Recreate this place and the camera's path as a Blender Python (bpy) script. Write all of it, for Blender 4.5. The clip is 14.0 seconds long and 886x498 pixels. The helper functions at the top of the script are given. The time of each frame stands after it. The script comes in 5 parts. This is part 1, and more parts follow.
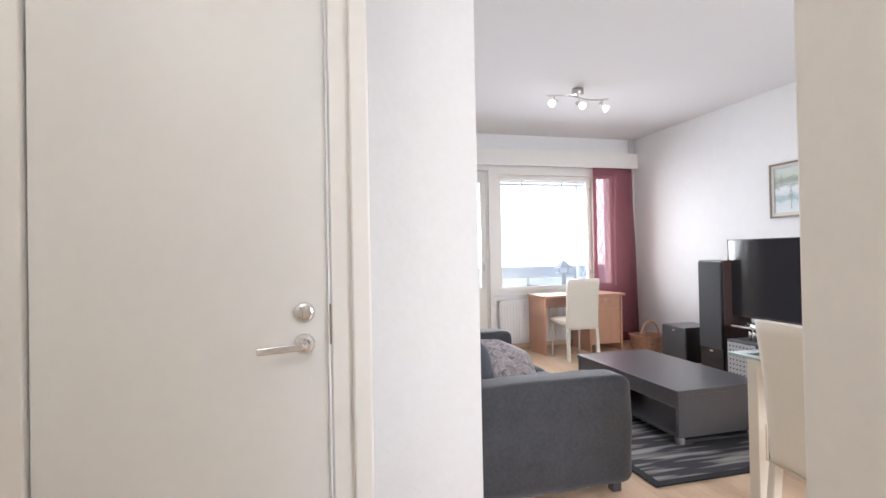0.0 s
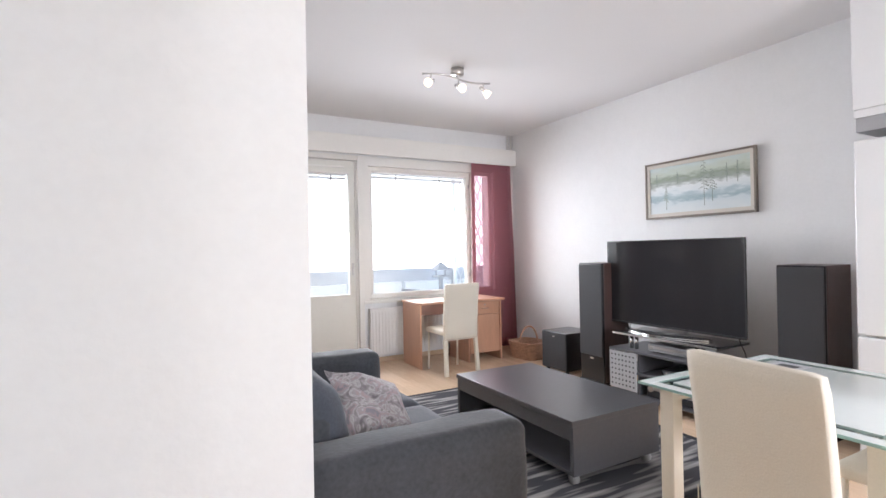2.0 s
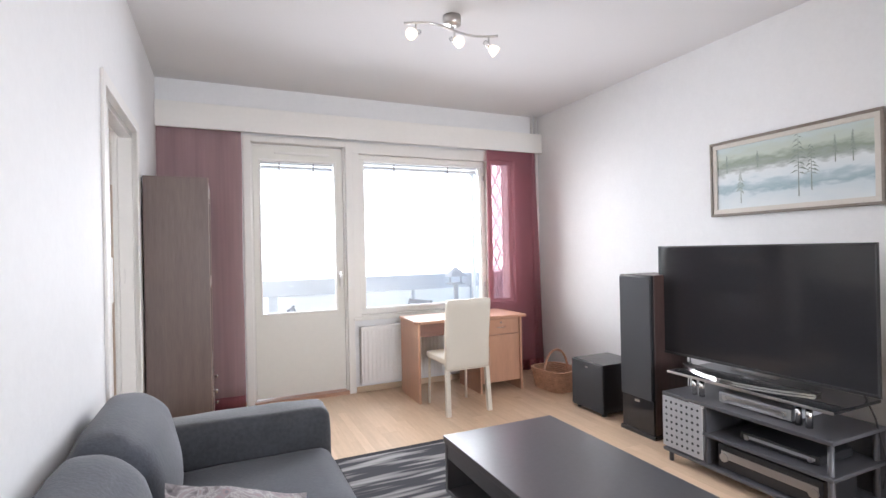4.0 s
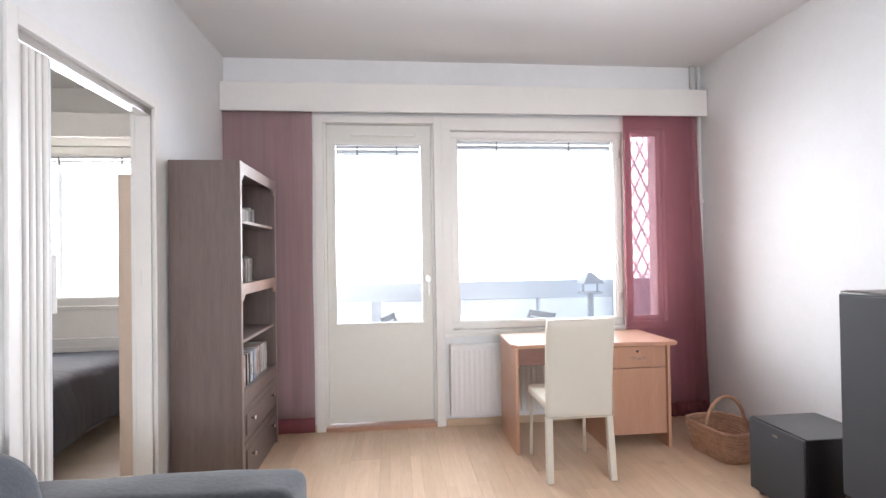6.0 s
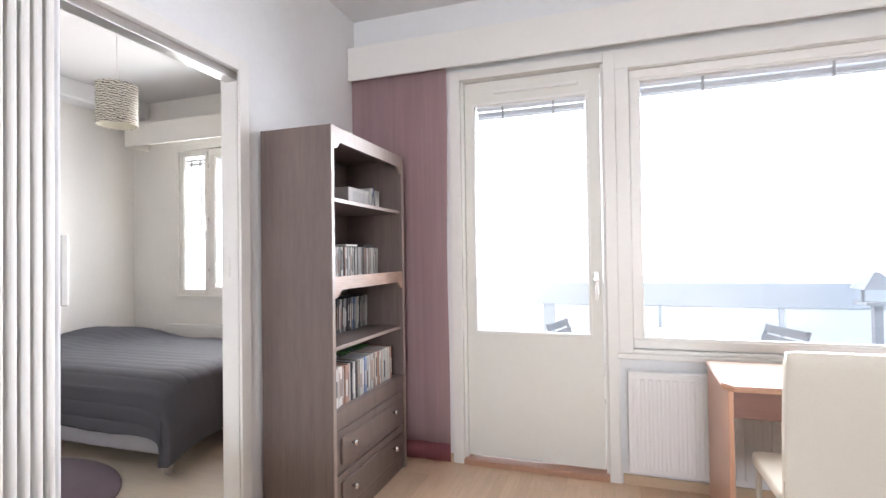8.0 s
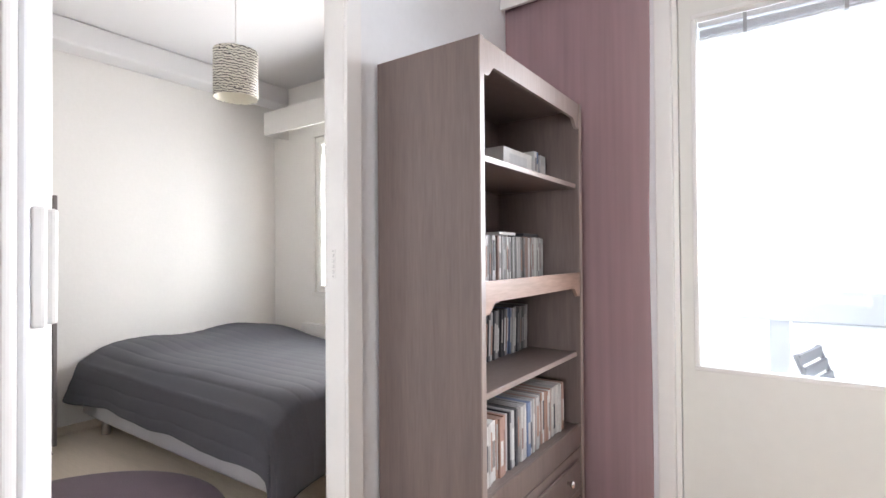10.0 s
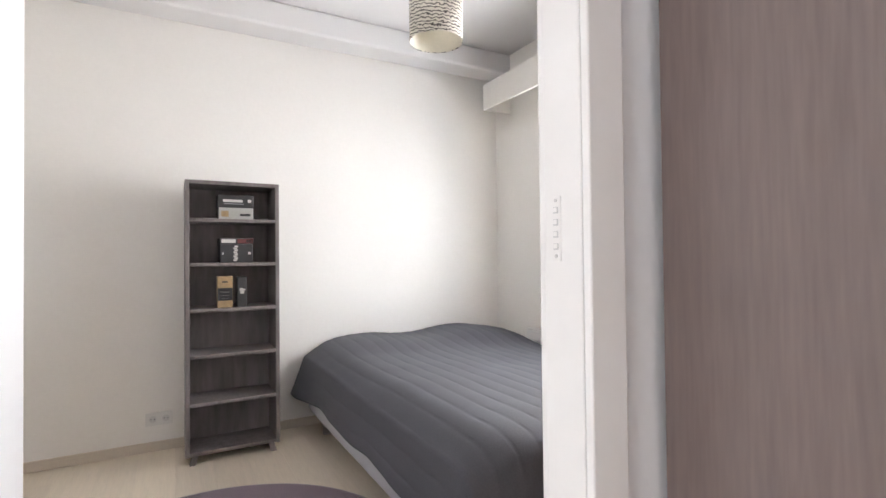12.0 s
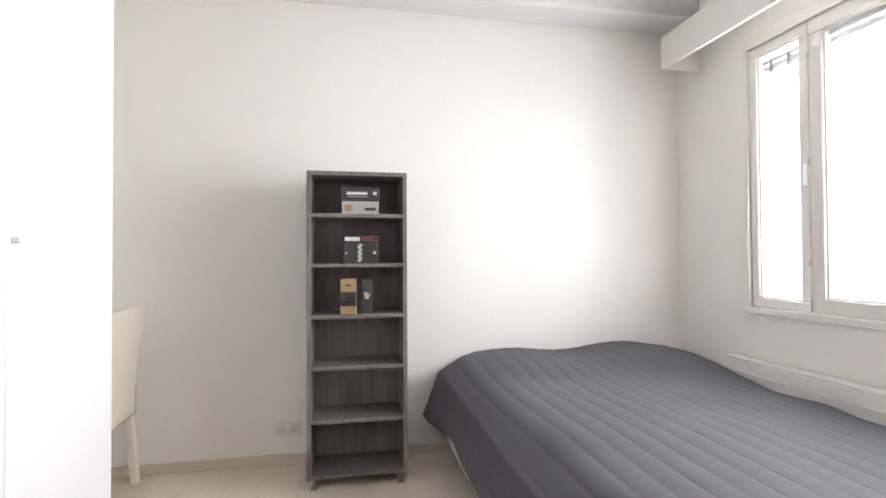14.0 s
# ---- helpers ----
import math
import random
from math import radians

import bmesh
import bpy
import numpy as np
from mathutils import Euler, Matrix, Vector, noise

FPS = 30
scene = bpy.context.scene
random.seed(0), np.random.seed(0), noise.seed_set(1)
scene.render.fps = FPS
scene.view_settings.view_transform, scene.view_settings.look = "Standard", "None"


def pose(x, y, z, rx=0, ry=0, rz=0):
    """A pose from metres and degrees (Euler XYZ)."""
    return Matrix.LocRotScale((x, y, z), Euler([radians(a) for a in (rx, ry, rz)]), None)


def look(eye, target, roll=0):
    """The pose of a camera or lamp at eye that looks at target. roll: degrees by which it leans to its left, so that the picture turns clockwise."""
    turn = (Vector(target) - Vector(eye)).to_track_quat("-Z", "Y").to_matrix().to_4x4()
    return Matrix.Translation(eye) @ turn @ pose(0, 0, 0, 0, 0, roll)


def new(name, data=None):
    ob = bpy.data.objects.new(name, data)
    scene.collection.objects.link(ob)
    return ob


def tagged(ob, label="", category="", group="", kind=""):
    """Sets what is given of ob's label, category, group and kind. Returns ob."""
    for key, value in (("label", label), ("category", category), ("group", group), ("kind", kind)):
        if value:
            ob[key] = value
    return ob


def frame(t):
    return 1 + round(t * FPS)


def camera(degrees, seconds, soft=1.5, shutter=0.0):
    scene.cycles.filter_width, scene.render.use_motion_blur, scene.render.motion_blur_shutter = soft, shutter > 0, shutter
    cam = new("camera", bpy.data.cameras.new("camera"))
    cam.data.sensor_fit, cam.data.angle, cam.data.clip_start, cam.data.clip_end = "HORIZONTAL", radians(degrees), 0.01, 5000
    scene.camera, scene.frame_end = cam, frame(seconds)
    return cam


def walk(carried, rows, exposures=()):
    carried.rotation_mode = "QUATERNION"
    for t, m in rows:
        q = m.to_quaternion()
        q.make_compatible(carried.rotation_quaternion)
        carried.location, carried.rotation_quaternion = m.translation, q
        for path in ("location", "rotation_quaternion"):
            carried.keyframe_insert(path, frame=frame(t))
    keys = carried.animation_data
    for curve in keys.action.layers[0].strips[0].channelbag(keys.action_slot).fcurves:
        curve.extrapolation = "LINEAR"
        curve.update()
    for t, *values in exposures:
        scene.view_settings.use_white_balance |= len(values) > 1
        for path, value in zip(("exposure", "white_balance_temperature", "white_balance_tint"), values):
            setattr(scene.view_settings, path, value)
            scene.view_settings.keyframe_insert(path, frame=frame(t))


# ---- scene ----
cam = camera(83.6, 14.0, 1.5)
PATH = [
    (0, (0.163, 0.127, 1.264), (0.668, 2.062, 1.284), -1.1),
    (0.5, (0.216, 0.28, 1.266), (0.85, 2.177, 1.279), -0.9),
    (1, (0.289, 0.446, 1.267), (1.06, 2.291, 1.281), -1.0),
    (1.5, (0.374, 0.608, 1.277), (1.261, 2.4, 1.291), -1.0),
    (2, (0.514, 0.793, 1.29), (1.472, 2.548, 1.298), -1.1),
    (2.2, (0.582, 0.871, 1.291), (1.553, 2.62, 1.301), -1.1),
    (4.3, (1.417, 1.73, 1.36), (2.169, 3.583, 1.37), -1.2),
    (4.5, (1.504, 1.828, 1.345), (2.198, 3.704, 1.362), -1.2),
    (5, (1.716, 2.036, 1.349), (2.244, 3.964, 1.367), -1.2),
    (5.5, (1.909, 2.22, 1.328), (2.278, 4.185, 1.352), -1.0),
    (6, (2.081, 2.443, 1.331), (2.279, 4.433, 1.354), -0.9),
    (6.5, (2.204, 2.661, 1.315), (2.202, 4.661, 1.339), -0.7),
    (7, (2.314, 2.902, 1.299), (2.112, 4.892, 1.324), -0.7),
    (7.5, (2.407, 3.128, 1.283), (1.975, 5.08, 1.311), -0.6),
    (7.7, (2.432, 3.219, 1.274), (1.908, 5.149, 1.303), -0.7),
    (10, (1.934, 4.122, 1.26), (0.79, 5.763, 1.283), -0.4),
    (10.5, (1.761, 4.275, 1.257), (0.417, 5.756, 1.278), -0.6),
    (11, (1.595, 4.442, 1.235), (0.055, 5.718, 1.263), -0.8),
    (11.5, (1.445, 4.579, 1.221), (-0.199, 5.718, 1.251), -0.6),
    (12, (1.295, 4.727, 1.195), (-0.459, 5.688, 1.226), -0.6),
    (12.5, (1.151, 4.811, 1.177), (-0.683, 5.608, 1.212), -0.4),
    (13, (0.993, 4.87, 1.17), (-0.898, 5.52, 1.208), -0.4),
    (13.5, (0.846, 4.956, 1.167), (-1.092, 5.447, 1.214), -0.4),
    (14, (0.732, 5.008, 1.202), (-1.232, 5.384, 1.236), -0.3),
]
# ---------------------------------------------------------------- light
EXPOSURE = [(0.0, 2.64), (2.0, 2.65), (5.0, 2.68), (7.5, 2.84), (10.5, 2.97), (12.5, 3.08), (14.0, 3.12)]
walk(cam, [(t, look(eye, target, roll)) for t, eye, target, roll in PATH], EXPOSURE)

world = bpy.data.worlds.new("world")
scene.world = world
world.use_nodes = True
wn = world.node_tree
sky = wn.nodes.new("ShaderNodeTexSky")
sky.sky_type = "NISHITA"
sky.sun_disc = False
sky.sun_elevation = radians(38)
sky.sun_rotation = radians(264)
sky.air_density = 1.0
sky.dust_density = 0.6
wn.links.new(sky.outputs["Color"], wn.nodes["Background"].inputs["Color"])
wn.nodes["Background"].inputs["Strength"].default_value = 0.10

sun_data = bpy.data.lights.new("sun", "SUN")
sun_data.energy, sun_data.angle, sun_data.color = 0.9, radians(10), (1.0, 0.97, 0.93)
sun = new("sun", sun_data)
sun.matrix_world = look((-28, -3, 22), (0, 0, 0))


def window_light(x0, x1, y, z0, z1, watts, colour=(0.90, 0.91, 1.0), spread=128):
    """Skylight through one pane, facing into the room."""
    data = bpy.data.lights.new("window_light", "AREA")
    data.shape, data.size, data.size_y, data.energy, data.color = "RECTANGLE", x1 - x0, z1 - z0, watts, colour
    data.spread = radians(spread)
    ob = new("window_light", data)
    ob.matrix_world = look(((x0 + x1) / 2, y, (z0 + z1) / 2), ((x0 + x1) / 2, y - 1, (z0 + z1) / 2 - 0.2))
    return ob


W = 0.22
BEDROOM_SKY = (1.0, 0.95, 0.925)
window_light(2.62, 3.87, 6.365, 1.13, 2.19, 25 * W)
window_light(1.66, 2.29, 6.375, 1.13, 2.14, 13.6 * W)
# the western sky and the snow below shine into the bedroom at a slant
bedroom_sky = window_light(-2.2, 0.4, 8.0, 0.9, 2.7, 158 * W, BEDROOM_SKY, 180)
bedroom_sky.matrix_world = look((-1.0, 8.0, 1.40), (-0.42, 7.0, 1.52))
kitchen = window_light(2.30, 3.90, -1.32, 0.95, 2.15, 61 * W)
kitchen.matrix_world = look((3.10, -1.32, 1.55), (3.10, 0, 1.22))


# fill light added out of view to brighten the hall and its door
hall_data = bpy.data.lights.new("hall_fill_light", "POINT")
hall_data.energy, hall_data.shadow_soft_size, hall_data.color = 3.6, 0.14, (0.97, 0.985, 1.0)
hall_light = new("hall_fill_light", hall_data)
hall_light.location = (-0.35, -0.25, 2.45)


# ---------------------------------------------------------------- materials
def material(name, colour, rough=0.6, metal=0.0, vary=0.06, grain=60.0, stain=2.5, bump=0.0, stretch=(1, 1, 1), coat=0.0, per_object=0.0, sheen=0.0):
    """A painted, woven or wooden surface: two scales of tone, fine relief, uneven gloss."""
    m = bpy.data.materials.new(name)
    m.use_nodes = True
    n, l = m.node_tree.nodes, m.node_tree.links
    b = n["Principled BSDF"]
    tc, mp = n.new("ShaderNodeTexCoord"), n.new("ShaderNodeMapping")
    l.new(tc.outputs["Object"], mp.inputs["Vector"])
    mp.inputs["Scale"].default_value = stretch
    fine, wide = n.new("ShaderNodeTexNoise"), n.new("ShaderNodeTexNoise")
    fine.inputs["Scale"].default_value, fine.inputs["Detail"].default_value = grain, 4
    wide.inputs["Scale"].default_value, wide.inputs["Detail"].default_value = stain, 3
    for t in (fine, wide):
        l.new(mp.outputs["Vector"], t.inputs["Vector"])
    mix = n.new("ShaderNodeMath")
    mix.operation = "ADD"
    l.new(fine.outputs["Fac"], mix.inputs[0])
    l.new(wide.outputs["Fac"], mix.inputs[1])
    rng = n.new("ShaderNodeMapRange")
    rng.inputs["From Min"].default_value, rng.inputs["From Max"].default_value = 0.6, 1.4
    rng.inputs["To Min"].default_value, rng.inputs["To Max"].default_value = 1 - vary, 1 + vary
    l.new(mix.outputs[0], rng.inputs["Value"])
    value = rng.outputs["Result"]
    if per_object:
        oi, r2, mu = n.new("ShaderNodeObjectInfo"), n.new("ShaderNodeMapRange"), n.new("ShaderNodeMath")
        r2.inputs["To Min"].default_value, r2.inputs["To Max"].default_value = 1 - per_object, 1 + per_object
        l.new(oi.outputs["Random"], r2.inputs["Value"])
        mu.operation = "MULTIPLY"
        l.new(value, mu.inputs[0])
        l.new(r2.outputs["Result"], mu.inputs[1])
        value = mu.outputs[0]
        off = n.new("ShaderNodeVectorMath")
        off.operation = "ADD"
        l.new(tc.outputs["Object"], off.inputs[0])
        sc = n.new("ShaderNodeMath")
        sc.operation = "MULTIPLY"
        sc.inputs[1].default_value = 37.0
        l.new(oi.outputs["Random"], sc.inputs[0])
        l.new(sc.outputs[0], off.inputs[1])
        l.new(off.outputs[0], mp.inputs["Vector"])
    vm = n.new("ShaderNodeVectorMath")
    vm.operation = "SCALE"
    vm.inputs[0].default_value = colour[:3]
    l.new(value, vm.inputs["Scale"])
    l.new(vm.outputs[0], b.inputs["Base Color"])
    rr = n.new("ShaderNodeMapRange")
    rr.inputs["To Min"].default_value, rr.inputs["To Max"].default_value = max(0.02, rough * (0.88 if rough > 0.3 else 0.97)), min(1, rough * (1.12 if rough > 0.3 else 1.03))
    l.new(wide.outputs["Fac"], rr.inputs["Value"])
    l.new(rr.outputs["Result"], b.inputs["Roughness"])
    b.inputs["Metallic"].default_value = metal
    b.inputs["Coat Weight"].default_value = coat
    b.inputs["Sheen Weight"].default_value = sheen
    if bump:
        bp = n.new("ShaderNodeBump")
        bp.inputs["Strength"].default_value, bp.inputs["Distance"].default_value = bump, 0.004
        l.new(fine.outputs["Fac"], bp.inputs["Height"])
        l.new(bp.outputs["Normal"], b.inputs["Normal"])
    return m


def ramp_material(name, texture, settings, stops, rough=0.7, stretch=(1, 1, 1), coords="Object", turn=(0, 0, 0), bump=0.0):
    """A two- or many-coloured pattern from one texture."""
    m = bpy.data.materials.new(name)
    m.use_nodes = True
    n, l = m.node_tree.nodes, m.node_tree.links
    b = n["Principled BSDF"]
    tc, mp, tx, cr = n.new("ShaderNodeTexCoord"), n.new("ShaderNodeMapping"), n.new(texture), n.new("ShaderNodeValToRGB")
    l.new(tc.outputs[coords], mp.inputs["Vector"])
    mp.inputs["Scale"].default_value = stretch
    mp.inputs["Rotation"].default_value = turn
    for key, value in settings.items():
        tx.inputs[key].default_value = value
    l.new(mp.outputs["Vector"], tx.inputs["Vector"])
    l.new(tx.outputs[0], cr.inputs["Fac"])
    while len(cr.color_ramp.elements) < len(stops):
        cr.color_ramp.elements.new(0.5)
    for e, (at, c) in zip(cr.color_ramp.elements, stops):
        e.position, e.color = at, (*c, 1)
    l.new(cr.outputs["Color"], b.inputs["Base Color"])
    b.inputs["Roughness"].default_value = rough
    if bump:
        bp = n.new("ShaderNodeBump")
        bp.inputs["Strength"].default_value, bp.inputs["Distance"].default_value = bump, 0.003
        l.new(tx.outputs[0], bp.inputs["Height"])
        l.new(bp.outputs["Normal"], b.inputs["Normal"])
    return m


def pane_material(name, tint, gloss=0.08, rough=0.0):
    """Thin glass: see-through with a mirror-like film that grows at grazing angles."""
    m = bpy.data.materials.new(name)
    m.use_nodes = True
    n, l = m.node_tree.nodes, m.node_tree.links
    n.remove(n["Principled BSDF"])
    tr, gl, mx, fr = n.new("ShaderNodeBsdfTransparent"), n.new("ShaderNodeBsdfGlossy"), n.new("ShaderNodeMixShader"), n.new("ShaderNodeLayerWeight")
    tr.inputs["Color"].default_value = (*tint, 1)
    gl.inputs["Roughness"].default_value = rough
    fr.inputs["Blend"].default_value = 0.5
    pw, ml = n.new("ShaderNodeMath"), n.new("ShaderNodeMath")
    pw.operation, pw.inputs[1].default_value = "POWER", 4.0
    ml.operation, ml.inputs[1].default_value, ml.inputs[2].default_value = "MULTIPLY_ADD", 0.45, gloss * 0.4
    l.new(fr.outputs["Facing"], pw.inputs[0])
    l.new(pw.outputs[0], ml.inputs[0])
    l.new(ml.outputs[0], mx.inputs["Fac"])
    l.new(tr.outputs[0], mx.inputs[1])
    l.new(gl.outputs[0], mx.inputs[2])
    l.new(mx.outputs[0], n["Material Output"].inputs["Surface"])
    return m


def sheer_material(name, colour, open_part):
    """Thin woven voile: part of the light goes straight through, part is scattered."""
    m = bpy.data.materials.new(name)
    m.use_nodes = True
    n, l = m.node_tree.nodes, m.node_tree.links
    n.remove(n["Principled BSDF"])
    di, tl, tr = n.new("ShaderNodeBsdfDiffuse"), n.new("ShaderNodeBsdfTranslucent"), n.new("ShaderNodeBsdfTransparent")
    a, b = n.new("ShaderNodeMixShader"), n.new("ShaderNodeMixShader")
    tc, no, rg, vm = n.new("ShaderNodeTexCoord"), n.new("ShaderNodeTexNoise"), n.new("ShaderNodeMapRange"), n.new("ShaderNodeVectorMath")
    mp = n.new("ShaderNodeMapping")
    mp.inputs["Scale"].default_value = (40, 40, 1.2)
    l.new(tc.outputs["Object"], mp.inputs["Vector"])
    l.new(mp.outputs["Vector"], no.inputs["Vector"])
    no.inputs["Scale"].default_value = 1.0
    rg.inputs["To Min"].default_value, rg.inputs["To Max"].default_value = 0.85, 1.15
    l.new(no.outputs["Fac"], rg.inputs["Value"])
    vm.operation = "SCALE"
    vm.inputs[0].default_value = colour
    l.new(rg.outputs["Result"], vm.inputs["Scale"])
    l.new(vm.outputs[0], di.inputs["Color"])
    l.new(vm.outputs[0], tl.inputs["Color"])
    tr.inputs["Color"].default_value = tuple(min(1, c * 0.6 + 0.52) for c in colour) + (1,)
    a.inputs["Fac"].default_value, b.inputs["Fac"].default_value = 0.38, open_part
    l.new(di.outputs[0], a.inputs[1])
    l.new(tl.outputs[0], a.inputs[2])
    l.new(a.outputs[0], b.inputs[1])
    l.new(tr.outputs[0], b.inputs[2])
    l.new(b.outputs[0], n["Material Output"].inputs["Surface"])
    return m


def glow_material(name, colour, strength):
    m = bpy.data.materials.new(name)
    m.use_nodes = True
    b = m.node_tree.nodes["Principled BSDF"]
    b.inputs["Base Color"].default_value = (*colour, 1)
    b.inputs["Emission Color"].default_value = (*colour, 1)
    b.inputs["Emission Strength"].default_value = strength
    return m


WALLPAPER = material("wallpaper", (0.82, 0.82, 0.815), 0.72, vary=0.022, grain=42, stain=12, bump=0.18)
HALL_WALL = material("hall_wall_paint", (0.80, 0.765, 0.72), 0.7, vary=0.03, grain=40, stain=1.5, bump=0.15)
BED_WALL = material("bedroom_wall_paint", (0.88, 0.86, 0.82), 0.75, vary=0.02, grain=50, stain=1.2, bump=0.15)
CEILING = material("ceiling_paint", (0.78, 0.77, 0.765), 0.85, vary=0.02, grain=120, stain=1.0, bump=0.2)
TRIM = material("white_trim_paint", (0.83, 0.81, 0.775), 0.4, vary=0.02, grain=30, stain=4, bump=0.05)
WINDOW_PAINT = material("window_paint", (0.83, 0.81, 0.765), 0.38, vary=0.02, grain=30, stain=4, bump=0.05)
DOOR_PAINT = material("door_paint", (0.80, 0.795, 0.775), 0.42, vary=0.02, grain=25, stain=3, bump=0.08)
BALCONY_DOOR = material("balcony_door_paint", (0.78, 0.765, 0.70), 0.45, vary=0.02, grain=25, stain=3, bump=0.06)
PLANK = material("beech_laminate", (0.75, 0.555, 0.39), 0.22, vary=0.07, grain=9, stain=3, stretch=(14, 1.2, 14), per_object=0.05)

def add_strips(m, wide, long, amount):
    """Printed parquet strips: each stave of a laminate board a little lighter or darker."""
    n, l = m.node_tree.nodes, m.node_tree.links
    b = n["Principled BSDF"]
    source = b.inputs["Base Color"].links[0].from_socket
    tc, mp, br, mu = n.new("ShaderNodeTexCoord"), n.new("ShaderNodeMapping"), n.new("ShaderNodeTexBrick"), n.new("ShaderNodeMix")
    oi, off = n.new("ShaderNodeObjectInfo"), n.new("ShaderNodeVectorMath")
    off.operation = "MULTIPLY_ADD"
    off.inputs[1].default_value = (0.0, 9.3, 0.0)
    l.new(oi.outputs["Random"], off.inputs[0])
    l.new(tc.outputs["Object"], off.inputs[2])
    l.new(off.outputs[0], mp.inputs["Vector"])
    mp.inputs["Rotation"].default_value = (0, 0, radians(90))
    l.new(mp.outputs["Vector"], br.inputs["Vector"])
    br.offset_frequency, br.offset = 2, 0.37
    for key, value in (("Scale", 1.0), ("Mortar Size", 0.0004), ("Brick Width", long), ("Row Height", wide), ("Bias", 0.0)):
        br.inputs[key].default_value = value
    br.inputs["Color1"].default_value = (1 - amount, 1 - amount * 1.25, 1 - amount * 1.5, 1)
    br.inputs["Color2"].default_value = (1 + amount, 1 + amount, 1 + amount, 1)
    br.inputs["Mortar"].default_value = (0.90, 0.88, 0.86, 1)
    mu.data_type, mu.blend_type, mu.clamp_result = "RGBA", "MULTIPLY", False
    mu.inputs[0].default_value = 1.0
    l.new(source, mu.inputs[6])
    l.new(br.outputs["Color"], mu.inputs[7])
    l.new(mu.outputs[2], b.inputs["Base Color"])


add_strips(PLANK, 0.064, 0.42, 0.045)
BED_PLANK = material("pale_laminate", (0.74, 0.65, 0.53), 0.4, vary=0.06, grain=9, stain=3, stretch=(1.2, 14, 14), per_object=0.035)
SUBFLOOR = material("subfloor", (0.42, 0.29, 0.18), 0.7)
SKIRT = material("skirting_wood", (0.62, 0.46, 0.31), 0.45, vary=0.06, grain=12, stretch=(2, 2, 20))
BED_SKIRT = material("cream_skirting", (0.68, 0.60, 0.50), 0.5, vary=0.04)
SHEER = sheer_material("rose_voile", (0.58, 0.44, 0.45), 0.58)
SHEER_RED = sheer_material("wine_voile", (0.54, 0.27, 0.31), 0.64)
SHEER_HEM = sheer_material("rose_voile_hem", (0.42, 0.17, 0.195), 0.42)
SOFA = material("charcoal_microfibre", (0.048, 0.051, 0.057), 0.9, vary=0.35, grain=60, stain=7, bump=0.35, sheen=0.25)
SOFA_SEAT = material("slate_microfibre", (0.062, 0.069, 0.084), 0.9, vary=0.25, grain=90, stain=5, bump=0.35, sheen=0.2)
BLACKWOOD = material("black_brown_foil", (0.094, 0.094, 0.102), 0.29, vary=0.10, grain=40, stain=3)
WENGE = material("dark_stained_shelf", (0.168, 0.127, 0.112), 0.30, vary=0.18, grain=10, stain=2, stretch=(14, 14, 1.0), bump=0.08)
# paler stain; on the shelf edges it paints in their bright highlights
WENGE_PALE = material("pale_shelf_edge", (0.30, 0.24, 0.21), 0.35, vary=0.15, grain=14, stretch=(14, 14, 1))
WENGE_BAND = material("worn_shelf_band", (0.32, 0.21, 0.16), 0.33, vary=0.25, grain=10, stain=4, stretch=(14, 1.5, 14))
BOOKCASE = material("black_stained_pine", (0.18, 0.158, 0.152), 0.5, vary=0.35, grain=8, stain=3, stretch=(8, 8, 1), bump=0.12)
BOOKCASE_BACK = material("grey_stained_pine_back", (0.20, 0.177, 0.173), 0.55, vary=0.35, grain=5, stain=2, stretch=(6, 6, 1), bump=0.12)
DESK = material("beech_foil", (0.49, 0.272, 0.178), 0.33, vary=0.10, grain=9, stain=2, stretch=(12, 12, 1.2))
DESK_DARK = material("brown_foil", (0.20, 0.095, 0.075), 0.4, vary=0.12, grain=9, stretch=(1.2, 12, 12))
BIRCH = material("birch_foil", (0.68, 0.54, 0.43), 0.45, vary=0.05, grain=9, stretch=(12, 12, 1.2))
CREAM = material("cream_leather", (0.74, 0.68, 0.575), 0.42, vary=0.04, grain=160, stain=4, bump=0.25)
CREAM_SEAM = material("cream_seam", (0.56, 0.49, 0.39), 0.6)
BLACK_GLOSS = material("black_gloss", (0.020, 0.020, 0.022), 0.12, vary=0.1)
BLACK_CLOTH = material("speaker_cloth", (0.05, 0.051, 0.056), 0.8, vary=0.15, grain=300, bump=0.3)
WALNUT = material("dark_walnut_veneer", (0.062, 0.036, 0.032), 0.35, vary=0.3, grain=10, stretch=(14, 14, 1.2))
SCREEN = material("screen_glass", (0.028, 0.028, 0.031), 0.05, vary=0.05)
CHROME = material("chrome", (0.78, 0.77, 0.76), 0.14, metal=1.0, vary=0.04)
STEEL = material("brushed_steel", (0.62, 0.60, 0.58), 0.32, metal=1.0, vary=0.08, grain=30, stretch=(1, 1, 12))
BRASS_DARK = material("strike_metal", (0.42, 0.36, 0.29), 0.4, metal=1.0)
PLASTIC_WHITE = material("white_plastic", (0.80, 0.79, 0.76), 0.35, vary=0.02)
PLASTIC_GREY = material("grey_plastic", (0.38, 0.38, 0.39), 0.45, vary=0.04)
PLASTIC_BLACK = material("black_plastic", (0.022, 0.022, 0.024), 0.4, vary=0.1)
GREY_PANEL = material("silver_grille_paint", (0.44, 0.44, 0.45), 0.45, vary=0.05)
WARDROBE = material("white_melamine", (0.82, 0.825, 0.835), 0.45, vary=0.012, grain=20, stain=2)
FRIDGE = material("white_enamel", (0.80, 0.80, 0.80), 0.22, vary=0.015)
